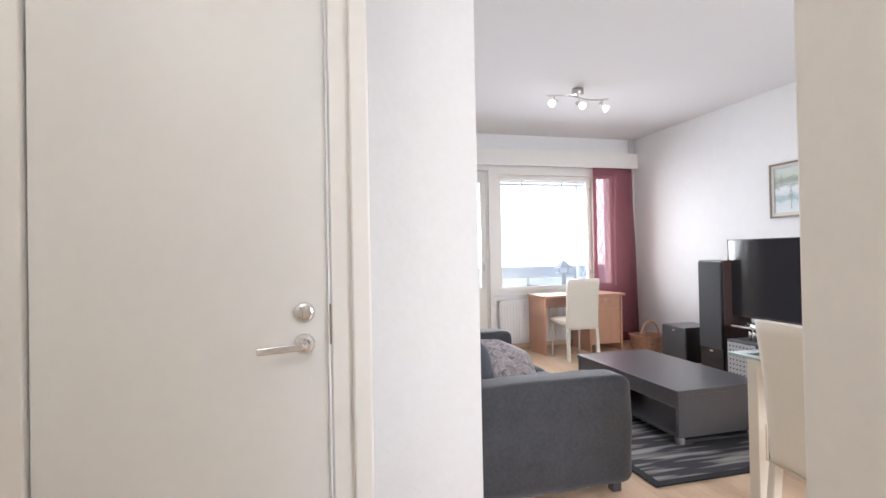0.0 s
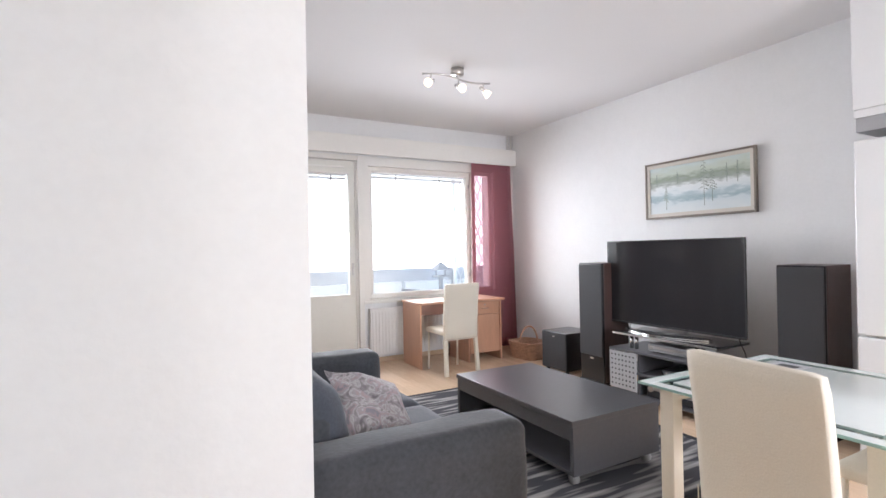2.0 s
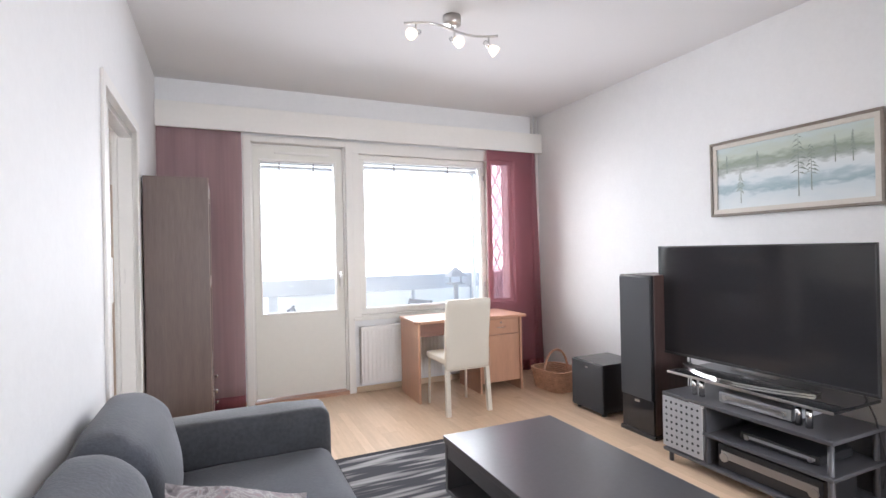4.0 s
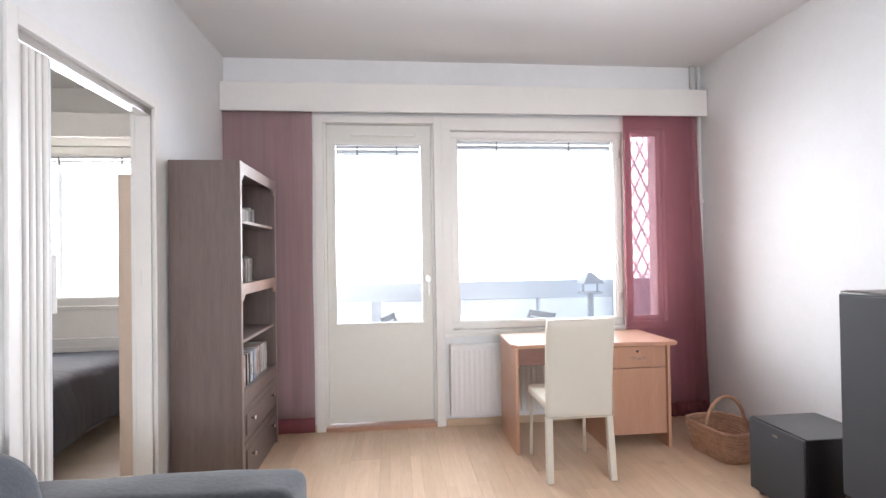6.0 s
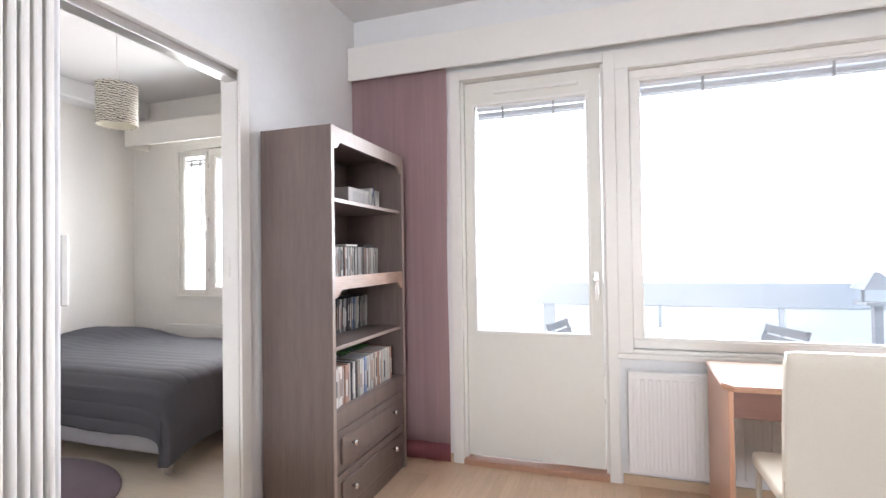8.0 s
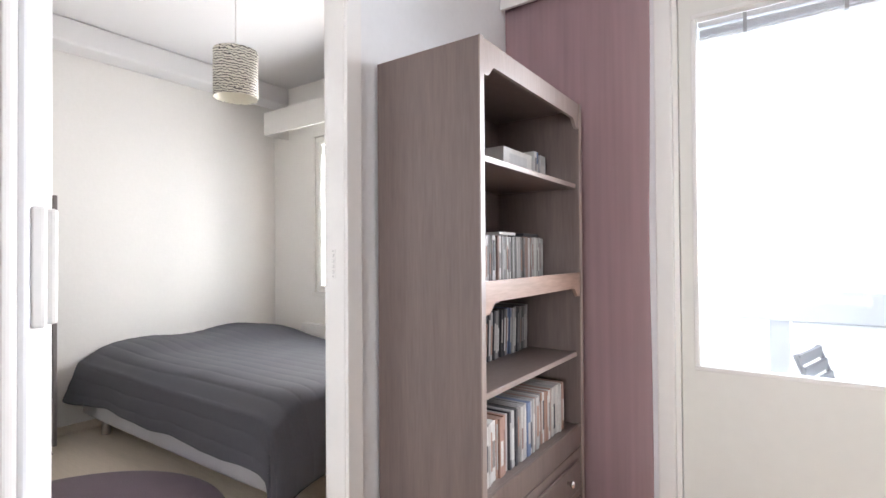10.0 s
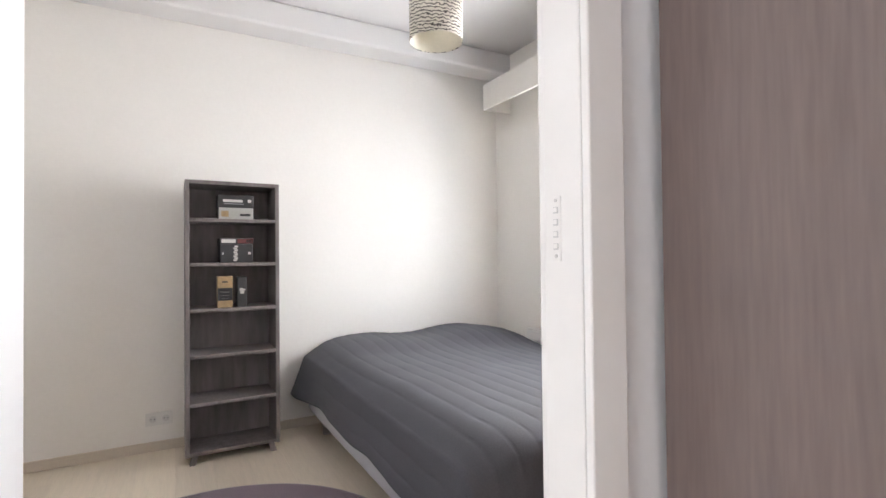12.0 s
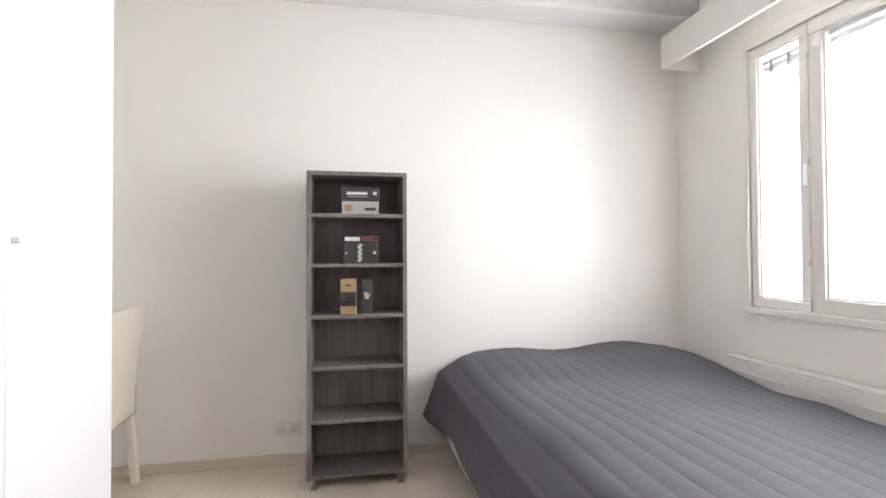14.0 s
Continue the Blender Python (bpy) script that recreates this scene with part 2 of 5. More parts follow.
COVERLET = material("charcoal_quilt", (0.082, 0.083, 0.097), 0.85, vary=0.14, grain=160, stain=4, bump=0.15, sheen=0.04)
BED_BASE = material("grey_bed_fabric", (0.50, 0.50, 0.52), 0.85, vary=0.06, grain=200, bump=0.3)
PURPLE = material("purple_pile", (0.155, 0.095, 0.135), 0.95, vary=0.28, grain=110, stain=7, bump=0.9, sheen=0.4)
WICKER = material("willow_wicker", (0.50, 0.29, 0.19), 0.55, vary=0.30, grain=30, bump=0.2)
RADIATOR = material("radiator_enamel", (0.82, 0.81, 0.79), 0.35, vary=0.02)
LAMP_GLASS = glow_material("lit_frosted_glass", (1.0, 0.86, 0.68), 0.22)
BULB = glow_material("lit_bulb", (1.0, 0.90, 0.75), 1.0)
SHADE_IN = material("shade_lining", (0.80, 0.77, 0.66), 0.7)
PANE = pane_material("window_glass", (0.97, 0.985, 0.98))
CLEAR_GLASS = pane_material("clear_table_glass", (0.72, 0.80, 0.78), 0.10)
FROST = material("frosted_table_glass", (0.76, 0.82, 0.80), 0.16, vary=0.02, coat=0.6)
BLACK_GLASS = material("black_shelf_glass", (0.02, 0.02, 0.022), 0.08, coat=0.6)
GLASS_EDGE = material("green_glass_edge", (0.30, 0.46, 0.42), 0.15)
CONCRETE = material("balcony_concrete", (0.55, 0.55, 0.55), 0.85, vary=0.1, bump=0.3)
PARAPET = material("parapet_paint", (0.82, 0.82, 0.83), 0.6, vary=0.05)
RAIL = material("rail_metal", (0.52, 0.53, 0.57), 0.5)
TRELLIS = material("trellis_wood", (0.72, 0.71, 0.70), 0.7, vary=0.1)
FEEDER = material("weathered_feeder_wood", (0.34, 0.34, 0.36), 0.75, vary=0.15)
SNOW = material("snowy_ground", (0.80, 0.81, 0.83), 0.9, vary=0.08, grain=0.4, stain=0.05)
FACADE = material("facade_render", (0.60, 0.58, 0.55), 0.85, vary=0.06, bump=0.3)
OUTDOOR_DARK = material("weathered_chair_slats", (0.20, 0.20, 0.22), 0.6, vary=0.1)
BLIND = material("blind_aluminium", (0.72, 0.73, 0.75), 0.4)
PENDANT = ramp_material("zebra_shade", "ShaderNodeTexWave", {"Scale": 21.0, "Distortion": 6.0, "Detail": 2.0, "Detail Scale": 2.2},
                        [(0.0, (0.08, 0.075, 0.07)), (0.16, (0.16, 0.15, 0.14)), (0.40, (0.78, 0.75, 0.66)), (1.0, (0.80, 0.77, 0.68))], 0.7, stretch=(1, 1, 1), turn=(0, 1.4, 0))
PAISLEY = ramp_material("paisley_cotton", "ShaderNodeTexNoise", {"Scale": 13.0, "Detail": 3.0, "Distortion": 1.8},
                        [(0.30, (0.17, 0.155, 0.16)), (0.42, (0.33, 0.30, 0.305)), (0.47, (0.50, 0.48, 0.475)), (0.50, (0.34, 0.32, 0.33)), (0.60, (0.38, 0.29, 0.295)), (0.66, (0.24, 0.23, 0.25))], 0.85)
RUG = ramp_material("striped_rug_pile", "ShaderNodeTexNoise", {"Scale": 1.0, "Detail": 1.0, "Distortion": 0.1},
                    [(0.0, (0.045, 0.045, 0.052)), (0.48, (0.052, 0.052, 0.060)), (0.52, (0.17, 0.165, 0.165)), (0.66, (0.36, 0.35, 0.34))], 0.95, stretch=(2.0, 19, 1), bump=0.8)
RUG_EDGE = material("rug_border_pile", (0.022, 0.022, 0.026), 0.95, vary=0.3, grain=150, bump=0.8)

BRIGHT_SKY = bpy.data.materials.new("bright_winter_haze")
BRIGHT_SKY.use_nodes = True
bs = BRIGHT_SKY.node_tree.nodes["Principled BSDF"]
bs.inputs["Base Color"].default_value = (0.8, 0.8, 0.82, 1)
bs.inputs["Emission Color"].default_value = (0.95, 0.97, 1.0, 1)
bs.inputs["Emission Strength"].default_value = 0.55

# ---------------------------------------------------------------- building helpers
def box(bm, x0, x1, y0, y1, z0, z1, bevel=0.0, seg=2):
    m = Matrix.Translation(((x0 + x1) / 2, (y0 + y1) / 2, (z0 + z1) / 2)) @ Matrix.Diagonal((abs(x1 - x0), abs(y1 - y0), abs(z1 - z0), 1))
    made = bmesh.ops.create_cube(bm, size=1, matrix=m)["verts"]
    if bevel:
        edges = {e for v in made for e in v.link_edges}
        bmesh.ops.bevel(bm, geom=list(edges), offset=bevel, segments=seg, affect="EDGES", profile=0.5)
    return bm


def boxes(*rows, bevel=0.0):
    bm = bmesh.new()
    for r in rows:
        box(bm, *r, bevel=bevel)
    return bm


def rod(bm, a, b, r, r2=None, seg=14):
    a, b = Vector(a), Vector(b)
    d = b - a
    m = Matrix.Translation((a + b) / 2) @ d.to_track_quat("Z", "Y").to_matrix().to_4x4()
    bmesh.ops.create_cone(bm, cap_ends=True, segments=seg, radius1=r, radius2=r if r2 is None else r2, depth=d.length, matrix=m)
    return bm


def tube(bm, pts, r, seg=8):
    """A round bar along a line of points."""
    rings = []
    for i, p in enumerate(pts):
        p = Vector(p)
        d = (Vector(pts[min(i + 1, len(pts) - 1)]) - Vector(pts[max(i - 1, 0)])).normalized()
        q = d.to_track_quat("Z", "Y").to_matrix()
        rings.append([bm.verts.new(p + q @ Vector((r * math.cos(2 * math.pi * k / seg), r * math.sin(2 * math.pi * k / seg), 0))) for k in range(seg)])
    for a, b in zip(rings, rings[1:]):
        for k in range(seg):
            bm.faces.new((a[k], a[(k + 1) % seg], b[(k + 1) % seg], b[k]))
    bm.faces.new(rings[0][::-1])
    bm.faces.new(rings[-1])
    return bm


def lathe(bm, profile, seg=32, at=(0, 0, 0), closed=False):
    """A turned shape from (radius, height) pairs."""
    rings = [[bm.verts.new((at[0] + r * math.cos(2 * math.pi * k / seg), at[1] + r * math.sin(2 * math.pi * k / seg), at[2] + z)) for k in range(seg)] for r, z in profile]
    pairs = list(zip(rings, rings[1:])) + ([(rings[-1], rings[0])] if closed else [])
    for a, b in pairs:
        for k in range(seg):
            bm.faces.new((a[k], a[(k + 1) % seg], b[(k + 1) % seg], b[k]))
    if not closed:
        bm.faces.new(rings[0][::-1])
        bm.faces.new(rings[-1])
    return bm


def soft(bm, x0, x1, y0, y1, z0, z1, r=0.06, puff=(0, 0, 0), cuts=9, wrinkle=0.0, seed=0.0):
    """A padded block: rounded edges, faces that swell by puff, slight unevenness."""
    c = Vector(((x0 + x1) / 2, (y0 + y1) / 2, (z0 + z1) / 2))
    h = Vector(((x1 - x0) / 2, (y1 - y0) / 2, (z1 - z0) / 2))
    tmp = bmesh.new()
    bmesh.ops.create_cube(tmp, size=2)
    bmesh.ops.subdivide_edges(tmp, edges=tmp.edges[:], cuts=cuts, use_grid_fill=True)
    r = min(r, *h)
    for v in tmp.verts:
        p = Vector((math.copysign(abs(v.co[i]) ** 0.8, v.co[i]) for i in range(3)))
        q = Vector((max(-h[i] + r, min(h[i] - r, p[i] * h[i])) for i in range(3)))
        d = Vector((p[i] * h[i] for i in range(3))) - q
        out = q + (d.normalized() * r if d.length > 1e-6 else d)
        f = [1 - p[i] ** 2 for i in range(3)]
        for i in range(3):
            j, k = (i + 1) % 3, (i + 2) % 3
            out[i] += puff[i] * f[j] * f[k] * p[i]
        if wrinkle:
            out += noise.noise_vector((out + c) * 5 + Vector((seed, seed, 0))) * wrinkle
        v.co = out + c
    me = bpy.data.meshes.new("tmp")
    tmp.to_mesh(me)
    tmp.free()
    bm.from_mesh(me)
    bpy.data.meshes.remove(me)
    return bm


def part(name, bm, mat, parent=None, label="", smooth=False):
    me = bpy.data.meshes.new(name)
    bmesh.ops.recalc_face_normals(bm, faces=bm.faces[:])
    bm.to_mesh(me)
    bm.free()
    me.materials.append(mat)
    if smooth:
        me.shade_smooth()
    ob = new(name, me)
    if parent:
        ob.parent = parent
    if label:
        ob["label"] = label
    return ob


def thing(name, label, category, at=(0, 0, 0), turn=0, group=""):
    ob = new(name)
    ob.empty_display_size = 0.05
    ob.matrix_basis = pose(*at, 0, 0, turn)
    return tagged(ob, label, category, group)


def structure(name, bm, mat, label="", category=""):
    return tagged(part(name, bm, mat), label, category, kind="structure")
# ---------------------------------------------------------------- structure
XL, XR, YB, TOP = 0.825, 4.62, 6.29, 2.84
BX, BY, BTOP = -2.31, 7.25, 2.90

structure("wall_north", boxes((XL - 0.135, 1.49, YB, 6.60, 0, TOP), (1.49, 4.32, YB, 6.60, 2.41, TOP), (2.46, 4.32, YB, 6.60, 0, 0.722), (4.32, XR + 0.2, YB, 6.60, 0, TOP)),
          WALLPAPER, "white wallpapered outer wall round the balcony door and windows", "wall")
structure("wall_east", boxes((XR, XR + 0.2, -1.4, YB, 0, TOP)), WALLPAPER, "white embossed-paper wall behind the television", "wall")
structure("wall_west", boxes((XL - 0.135, XL, 2.204, 4.20, 0, TOP), (XL - 0.135, XL, 5.245, YB, 0, TOP), (XL - 0.135, XL, 4.20, 5.245, 2.15, TOP)),
          WALLPAPER, "white embossed-paper wall with the bedroom doorway", "wall")
structure("wall_hall_corner", boxes((0.10, XL, 2.08, 2.20, 0, TOP), (0.0, 0.10, 1.545, 2.20, 0, TOP)), WALLPAPER, "plain white wall corner between hall and living room", "wall")
structure("wall_hall_door", boxes((-1.25, -0.536, 1.43, 1.54, 0, TOP), (0.259, 0.285, 1.43, 1.53, 0, TOP), (-0.536, 0.259, 1.43, 1.54, 2.152, TOP)), HALL_WALL, "cream painted hall wall round the door", "wall")
structure("wall_hall_west", boxes((-1.37, -1.25, -1.4, 1.54, 0, TOP)), HALL_WALL, "cream painted hall wall", "wall")
structure("wall_hall_east", boxes((0.753, 0.875, -1.25, 0.617, 0, TOP), bevel=0.004), HALL_WALL, "beige hall wall end beside the passage", "wall")
structure("wall_south", boxes((-1.37, 2.2, -1.4, -1.25, 0, TOP), (4.0, XR, -1.4, -1.25, 0, TOP), (2.2, 4.0, -1.4, -1.25, 0, 0.9), (2.2, 4.0, -1.4, -1.25, 2.2, TOP)), HALL_WALL, "plain wall with the kitchen window", "wall")
structure("wall_bedroom_west", boxes((BX - 0.15, BX, 3.4, BY + 0.14, 0, BTOP)), BED_WALL, "warm white bedroom wall behind the bookcase", "wall")
structure("wall_bedroom_south", boxes((BX, 0.69, 3.28, 3.4, 0, BTOP)), BED_WALL, "plain bedroom wall", "wall")
structure("wall_bedroom_north", boxes((BX, -1.70, BY, BY + 0.14, 0, BTOP), (0.01, 0.69, BY, BY + 0.14, 0, BTOP), (-1.70, 0.01, BY, BY + 0.14, 0, 0.90), (-1.70, 0.01, BY, BY + 0.14, 2.40, BTOP)),
          BED_WALL, "white bedroom wall round the window", "wall")
structure("wall_bedroom_east", boxes((0.688, 0.82, 6.60, BY + 0.14, 0, BTOP)), FACADE, "outer wall beside the balcony", "wall")
structure("ceiling", boxes((-1.37, XR + 0.2, -1.4, 2.16, TOP, TOP + 0.15), (0.69, XR + 0.2, 2.16, 6.60, TOP, TOP + 0.15)), CEILING, "matt white ceiling", "ceiling")
structure("ceiling_bedroom", boxes((BX - 0.15, 0.69, 3.28, BY + 0.14, BTOP, BTOP + 0.1)), CEILING, "matt white bedroom ceiling", "ceiling")
structure("ceiling_soffit", boxes((BX, -2.08, 3.4, BY, 2.725, BTOP), bevel=0.02), CEILING, "lowered white strip of ceiling along the bedroom wall", "ceiling")
floor = structure("floor", boxes((-1.37, XL, -1.4, 2.16, -0.15, -0.013), (XL, XR, -1.4, 6.60, -0.15, -0.013)), SUBFLOOR, "warm beech laminate floor in long planks", "floor")
floor_bedroom = structure("floor_bedroom", boxes((BX, XL, 3.4, BY, -0.15, -0.013)), SUBFLOOR, "pale laminate floor of the bedroom", "floor")

structure("baseboard_north", boxes((2.47, XR, YB - 0.014, YB, 0, 0.055), (XL, 1.485, YB - 0.014, YB, 0, 0.055), bevel=0.003), SKIRT, "beech skirting board", "skirting")
structure("baseboard_east", boxes((XR - 0.014, XR, 2.3, YB - 0.014, 0, 0.055), bevel=0.003), SKIRT, "beech skirting board", "skirting")
structure("baseboard_west", boxes((XL, XL + 0.014, 2.17, 4.175, 0, 0.055), (XL, XL + 0.014, 5.26, YB - 0.014, 0, 0.055), bevel=0.003), SKIRT, "beech skirting board", "skirting")
structure("baseboard_bedroom", boxes((BX, BX + 0.014, 3.4, BY, 0, 0.06), (BX + 0.014, 0.69, BY - 0.014, BY, 0, 0.06), bevel=0.003), BED_SKIRT, "cream skirting board", "skirting")


# ------------------------------------------------ windows and the balcony door
def frame_bars(x0, x1, z0, z1, w, y0, y1, bevel=0.006):
    """Four mitre-like bars round an opening, as separate bmeshes."""
    return [boxes((x0, x1, y0, y1, z1 - w, z1), bevel=bevel), boxes((x0, x1, y0, y1, z0, z0 + w), bevel=bevel),
            boxes((x0, x0 + w, y0, y1, z0 + w, z1 - w), bevel=bevel), boxes((x1 - w, x1, y0, y1, z0 + w, z1 - w), bevel=bevel)]


def pane(x0, x1, y, z0, z1, parent):
    p = part("pane", boxes((x0, x1, y, y + 0.006, z0, z1)), PANE, parent, "clear window glass")
    p.visible_shadow = False
    return p


def blind(x0, x1, y, z, parent):
    """A venetian blind drawn up to the top of the pane."""
    b = part("blind", boxes((x0, x1, y - 0.014, y + 0.014, z + 0.012, z + 0.034), bevel=0.002), BLIND, parent, "grey venetian blind pulled up")
    for k in range(5):
        part("slat", boxes((x0 + 0.004, x1 - 0.004, y - 0.012, y + 0.012, z - 0.006 * k - 0.002, z - 0.006 * k + 0.001)), BLIND, b)
    part("bottom_rail", boxes((x0, x1, y - 0.013, y + 0.013, z - 0.040, z - 0.032), bevel=0.002), BLIND, b)
    for f in (0.25, 0.72):
        x = x0 + f * (x1 - x0)
        part("clip", boxes((x - 0.006, x + 0.006, y - 0.02, y + 0.0, z - 0.045, z + 0.03)), PLASTIC_GREY, b)


def sash(name, x0, x1, z0, z1, w, y, parent, glass_y):
    s = None
    for i, bm in enumerate(frame_bars(x0, x1, z0, z1, w, y, y + 0.07)):
        if s is None:
            s = part(name, bm, WINDOW_PAINT, parent)
        else:
            part("sash_bar", bm, WINDOW_PAINT, s)
    for bm in frame_bars(x0 + w - 0.004, x1 - w + 0.004, z0 + w - 0.004, z1 - w + 0.004, 0.014, y + 0.012, y + 0.06, 0.003):
        part("glazing_bead", bm, WINDOW_PAINT, s)
    pane(x0 + w - 0.002, x1 - w + 0.002, glass_y, z0 + w - 0.002, z1 - w + 0.002, s)
    return s


def casing(parent, rows):
    for r in rows:
        part("casing", boxes(r, bevel=0.004), WINDOW_PAINT, parent)


# balcony door
door_1 = tagged(new("door_1"), "cream balcony door with a tall pane, closed", "door", kind="structure")
casing(door_1, [(1.49, 1.555, YB - 0.012, 6.45, 0.0, 2.41), (1.555, 2.40, YB - 0.012, 6.45, 2.355, 2.41), (2.40, 2.462, YB - 0.018, 6.47, 0.0, 2.41)])
part("stop", boxes((1.555, 1.572, YB + 0.025, 6.45, 0.03, 2.355), (2.383, 2.40, YB + 0.025, 6.45, 0.03, 2.355), (1.572, 2.383, 6.36, 6.45, 2.318, 2.355)), WINDOW_PAINT, door_1)
part("threshold", boxes((1.555, 2.40, YB - 0.02, 6.55, 0.0, 0.032), bevel=0.004), DESK, door_1, "worn beech threshold")
leaf = part("leaf", boxes((1.575, 2.38, 6.33, 6.385, 0.045, 0.797), (1.575, 1.627, 6.33, 6.385, 0.797, 2.335), (2.313, 2.38, 6.33, 6.385, 0.797, 2.335), (1.627, 2.313, 6.33, 6.385, 2.211, 2.335)), BALCONY_DOOR, door_1, "cream painted door leaf")
for bm in frame_bars(1.622, 2.318, 0.792, 2.216, 0.018, 6.322, 6.37, 0.004):
    part("glazing_bead", bm, WINDOW_PAINT, leaf)
part("top_vent", boxes((1.76, 2.26, 6.315, 6.335, 2.262, 2.285), bevel=0.004), WINDOW_PAINT, leaf, "white slot vent")
pane(1.627, 2.313, 6.40, 0.797, 2.211, leaf)
blind(1.642, 2.298, 6.385, 2.165, leaf)
hd = part("handle", rod(bmesh.new(), (2.345, 6.333, 1.115), (2.345, 6.29, 1.115), 0.010), STEEL, leaf, "white and steel lever handle turned down", True)
part("lever", boxes((2.337, 2.353, 6.283, 6.297, 1.005, 1.125), bevel=0.005), PLASTIC_WHITE, hd)
part("backplate", boxes((2.330, 2.360, 6.322, 6.330, 1.03, 1.17), bevel=0.003), STEEL, hd)

# wide window beside it
window_1 = tagged(new("window_1"), "wide white-framed living room window over the radiator", "window", kind="structure")
casing(window_1, [(2.462, 3.99, YB - 0.010, 6.45, 2.305, 2.41), (2.462, 2.535, YB - 0.012, 6.45, 0.722, 2.305), (3.945, 3.99, YB - 0.012, 6.47, 0.722, 2.305), (2.535, 3.945, YB - 0.010, 6.45, 0.722, 0.740)])
sash("sash", 2.537, 3.943, 0.742, 2.303, 0.051, 6.325, window_1, 6.39)
part("sill", boxes((2.45, 4.33, YB - 0.024, YB + 0.02, 0.690, 0.7215), bevel=0.006), WINDOW_PAINT, window_1, "white painted window sill")
blind(2.60, 3.875, 6.382, 2.205, window_1)
for z in (0.95, 2.1):
    part("latch", boxes((3.905, 3.925, 6.306, 6.326, z, z + 0.05), bevel=0.003), STEEL, window_1)

# narrow window behind the curtain
window_2 = tagged(new("window_2"), "narrow side window behind the red curtain", "window", kind="structure")
casing(window_2, [(3.99, 4.32, YB - 0.010, 6.45, 2.33, 2.41), (3.99, 4.32, YB - 0.010, 6.45, 0.722, 0.765), (4.29, 4.32, YB - 0.012, 6.45, 0.765, 2.33)])
sash("sash", 3.995, 4.287, 0.768, 2.326, 0.03, 6.325, window_2, 6.39)

# bedroom window, two sashes
window_3 = tagged(new("window_3"), "two-light white bedroom window above the bed", "window", kind="structure")
casing(window_3, [(-1.725, 0.033, BY - 0.012, BY + 0.1, 2.37, 2.43), (-1.735, 0.043, BY - 0.020, BY + 0.1, 0.880, 0.915), (-1.725, -1.70, BY - 0.012, BY + 0.1, 0.915, 2.37), (0.008, 0.033, BY - 0.012, BY + 0.1, 0.915, 2.37)])
sash("sash", -1.697, -1.335, 0.918, 2.367, 0.05, BY + 0.004, window_3, BY + 0.06)
sash("sash", -1.330, 0.006, 0.918, 2.367, 0.072, BY + 0.004, window_3, BY + 0.06)
blind(-1.635, -1.40, BY + 0.050, 2.25, window_3)
blind(-1.245, -0.08, BY + 0.050, 2.25, window_3)
for z in (1.15, 1.65, 2.18):
    part("hinge", rod(bmesh.new(), (-1.325, BY - 0.004, z), (-1.325, BY - 0.004, z + 0.035), 0.006), STEEL, window_3)
part("handle", boxes((-1.345, -1.328, BY - 0.035, BY - 0.012, 1.55, 1.66), bevel=0.005), PLASTIC_WHITE, window_3)
# pale upright strips imitate reflections in the double panes
for x in (-1.52, -0.98):
    part("pane_reflection", boxes((x - 0.018, x + 0.018, BY + 0.10, BY + 0.104, 0.99, 2.23)), BLIND, window_3)

window_4 = tagged(new("window_4"), "white-framed kitchen window", "window", kind="structure")
for r in ((2.2, 4.0, -1.35, -1.27, 0.9, 0.97), (2.2, 4.0, -1.35, -1.27, 2.13, 2.2), (2.2, 2.27, -1.35, -1.27, 0.97, 2.13), (3.93, 4.0, -1.35, -1.27, 0.97, 2.13), (3.08, 3.14, -1.35, -1.27, 0.97, 2.13)):
    part("window_frame", boxes(r, bevel=0.004), WINDOW_PAINT, window_4)
pane(2.27, 3.93, -1.30, 0.97, 2.13, window_4)

# curtain valances
for nm, rows, lab in (("curtain_valance", [(XL + 0.004, XR - 0.006, 6.193, 6.213, 2.415, 2.628), (XL + 0.004, XR - 0.006, 6.213, 6.29, 2.606, 2.628), (XR - 0.026, XR - 0.006, 6.213, 6.288, 2.415, 2.606)], "white boxed curtain valance across the window wall"),
                      ("curtain_valance", [(-2.105, 0.66, 6.98, 7.0, 2.395, 2.605), (-2.105, 0.66, 7.0, 7.25, 2.583, 2.605), (-2.105, -2.085, 7.0, 7.248, 2.395, 2.583)], "white boxed curtain valance above the bedroom window")):
    v = tagged(new(nm), lab, "valance", kind="structure")
    for k, r in enumerate(rows):
        part(("front_board", "top_board", "end_board")[k], boxes(r, bevel=0.003), WINDOW_PAINT, v)

# bedroom doorway trim
door_2 = tagged(new("door_2"), "white folding door pushed open into the doorway side", "door", kind="structure")
for r in ((XL, XL + 0.014, 4.178, 4.228, 0, 2.19), (XL, XL + 0.014, 5.188, 5.252, 0, 2.19), (XL, XL + 0.014, 4.228, 5.188, 2.13, 2.19),
          (0.69, XL, 4.20, 4.215, 0, 2.15), (0.69, XL, 5.230, 5.245, 0, 2.15), (0.69, XL, 4.215, 5.230, 2.135, 2.15)):
    part("casing", boxes(r, bevel=0.003), TRIM, door_2)
part("catch_profile", boxes((0.722, 0.80, 5.212, 5.2295, 0, 2.115), bevel=0.004), TRIM, door_2)
part("catch_strip", boxes((0.700, 0.720, 5.222, 5.2295, 0, 2.115), bevel=0.004), TRIM, door_2)
SLOT_GREY = material("slot_grey_plastic", (0.60, 0.59, 0.57), 0.4)
cs = part("catch_plate", boxes((0.7405, 0.7595, 5.2108, 5.2125, 1.187, 1.280), bevel=0.0007), TRIM, door_2)
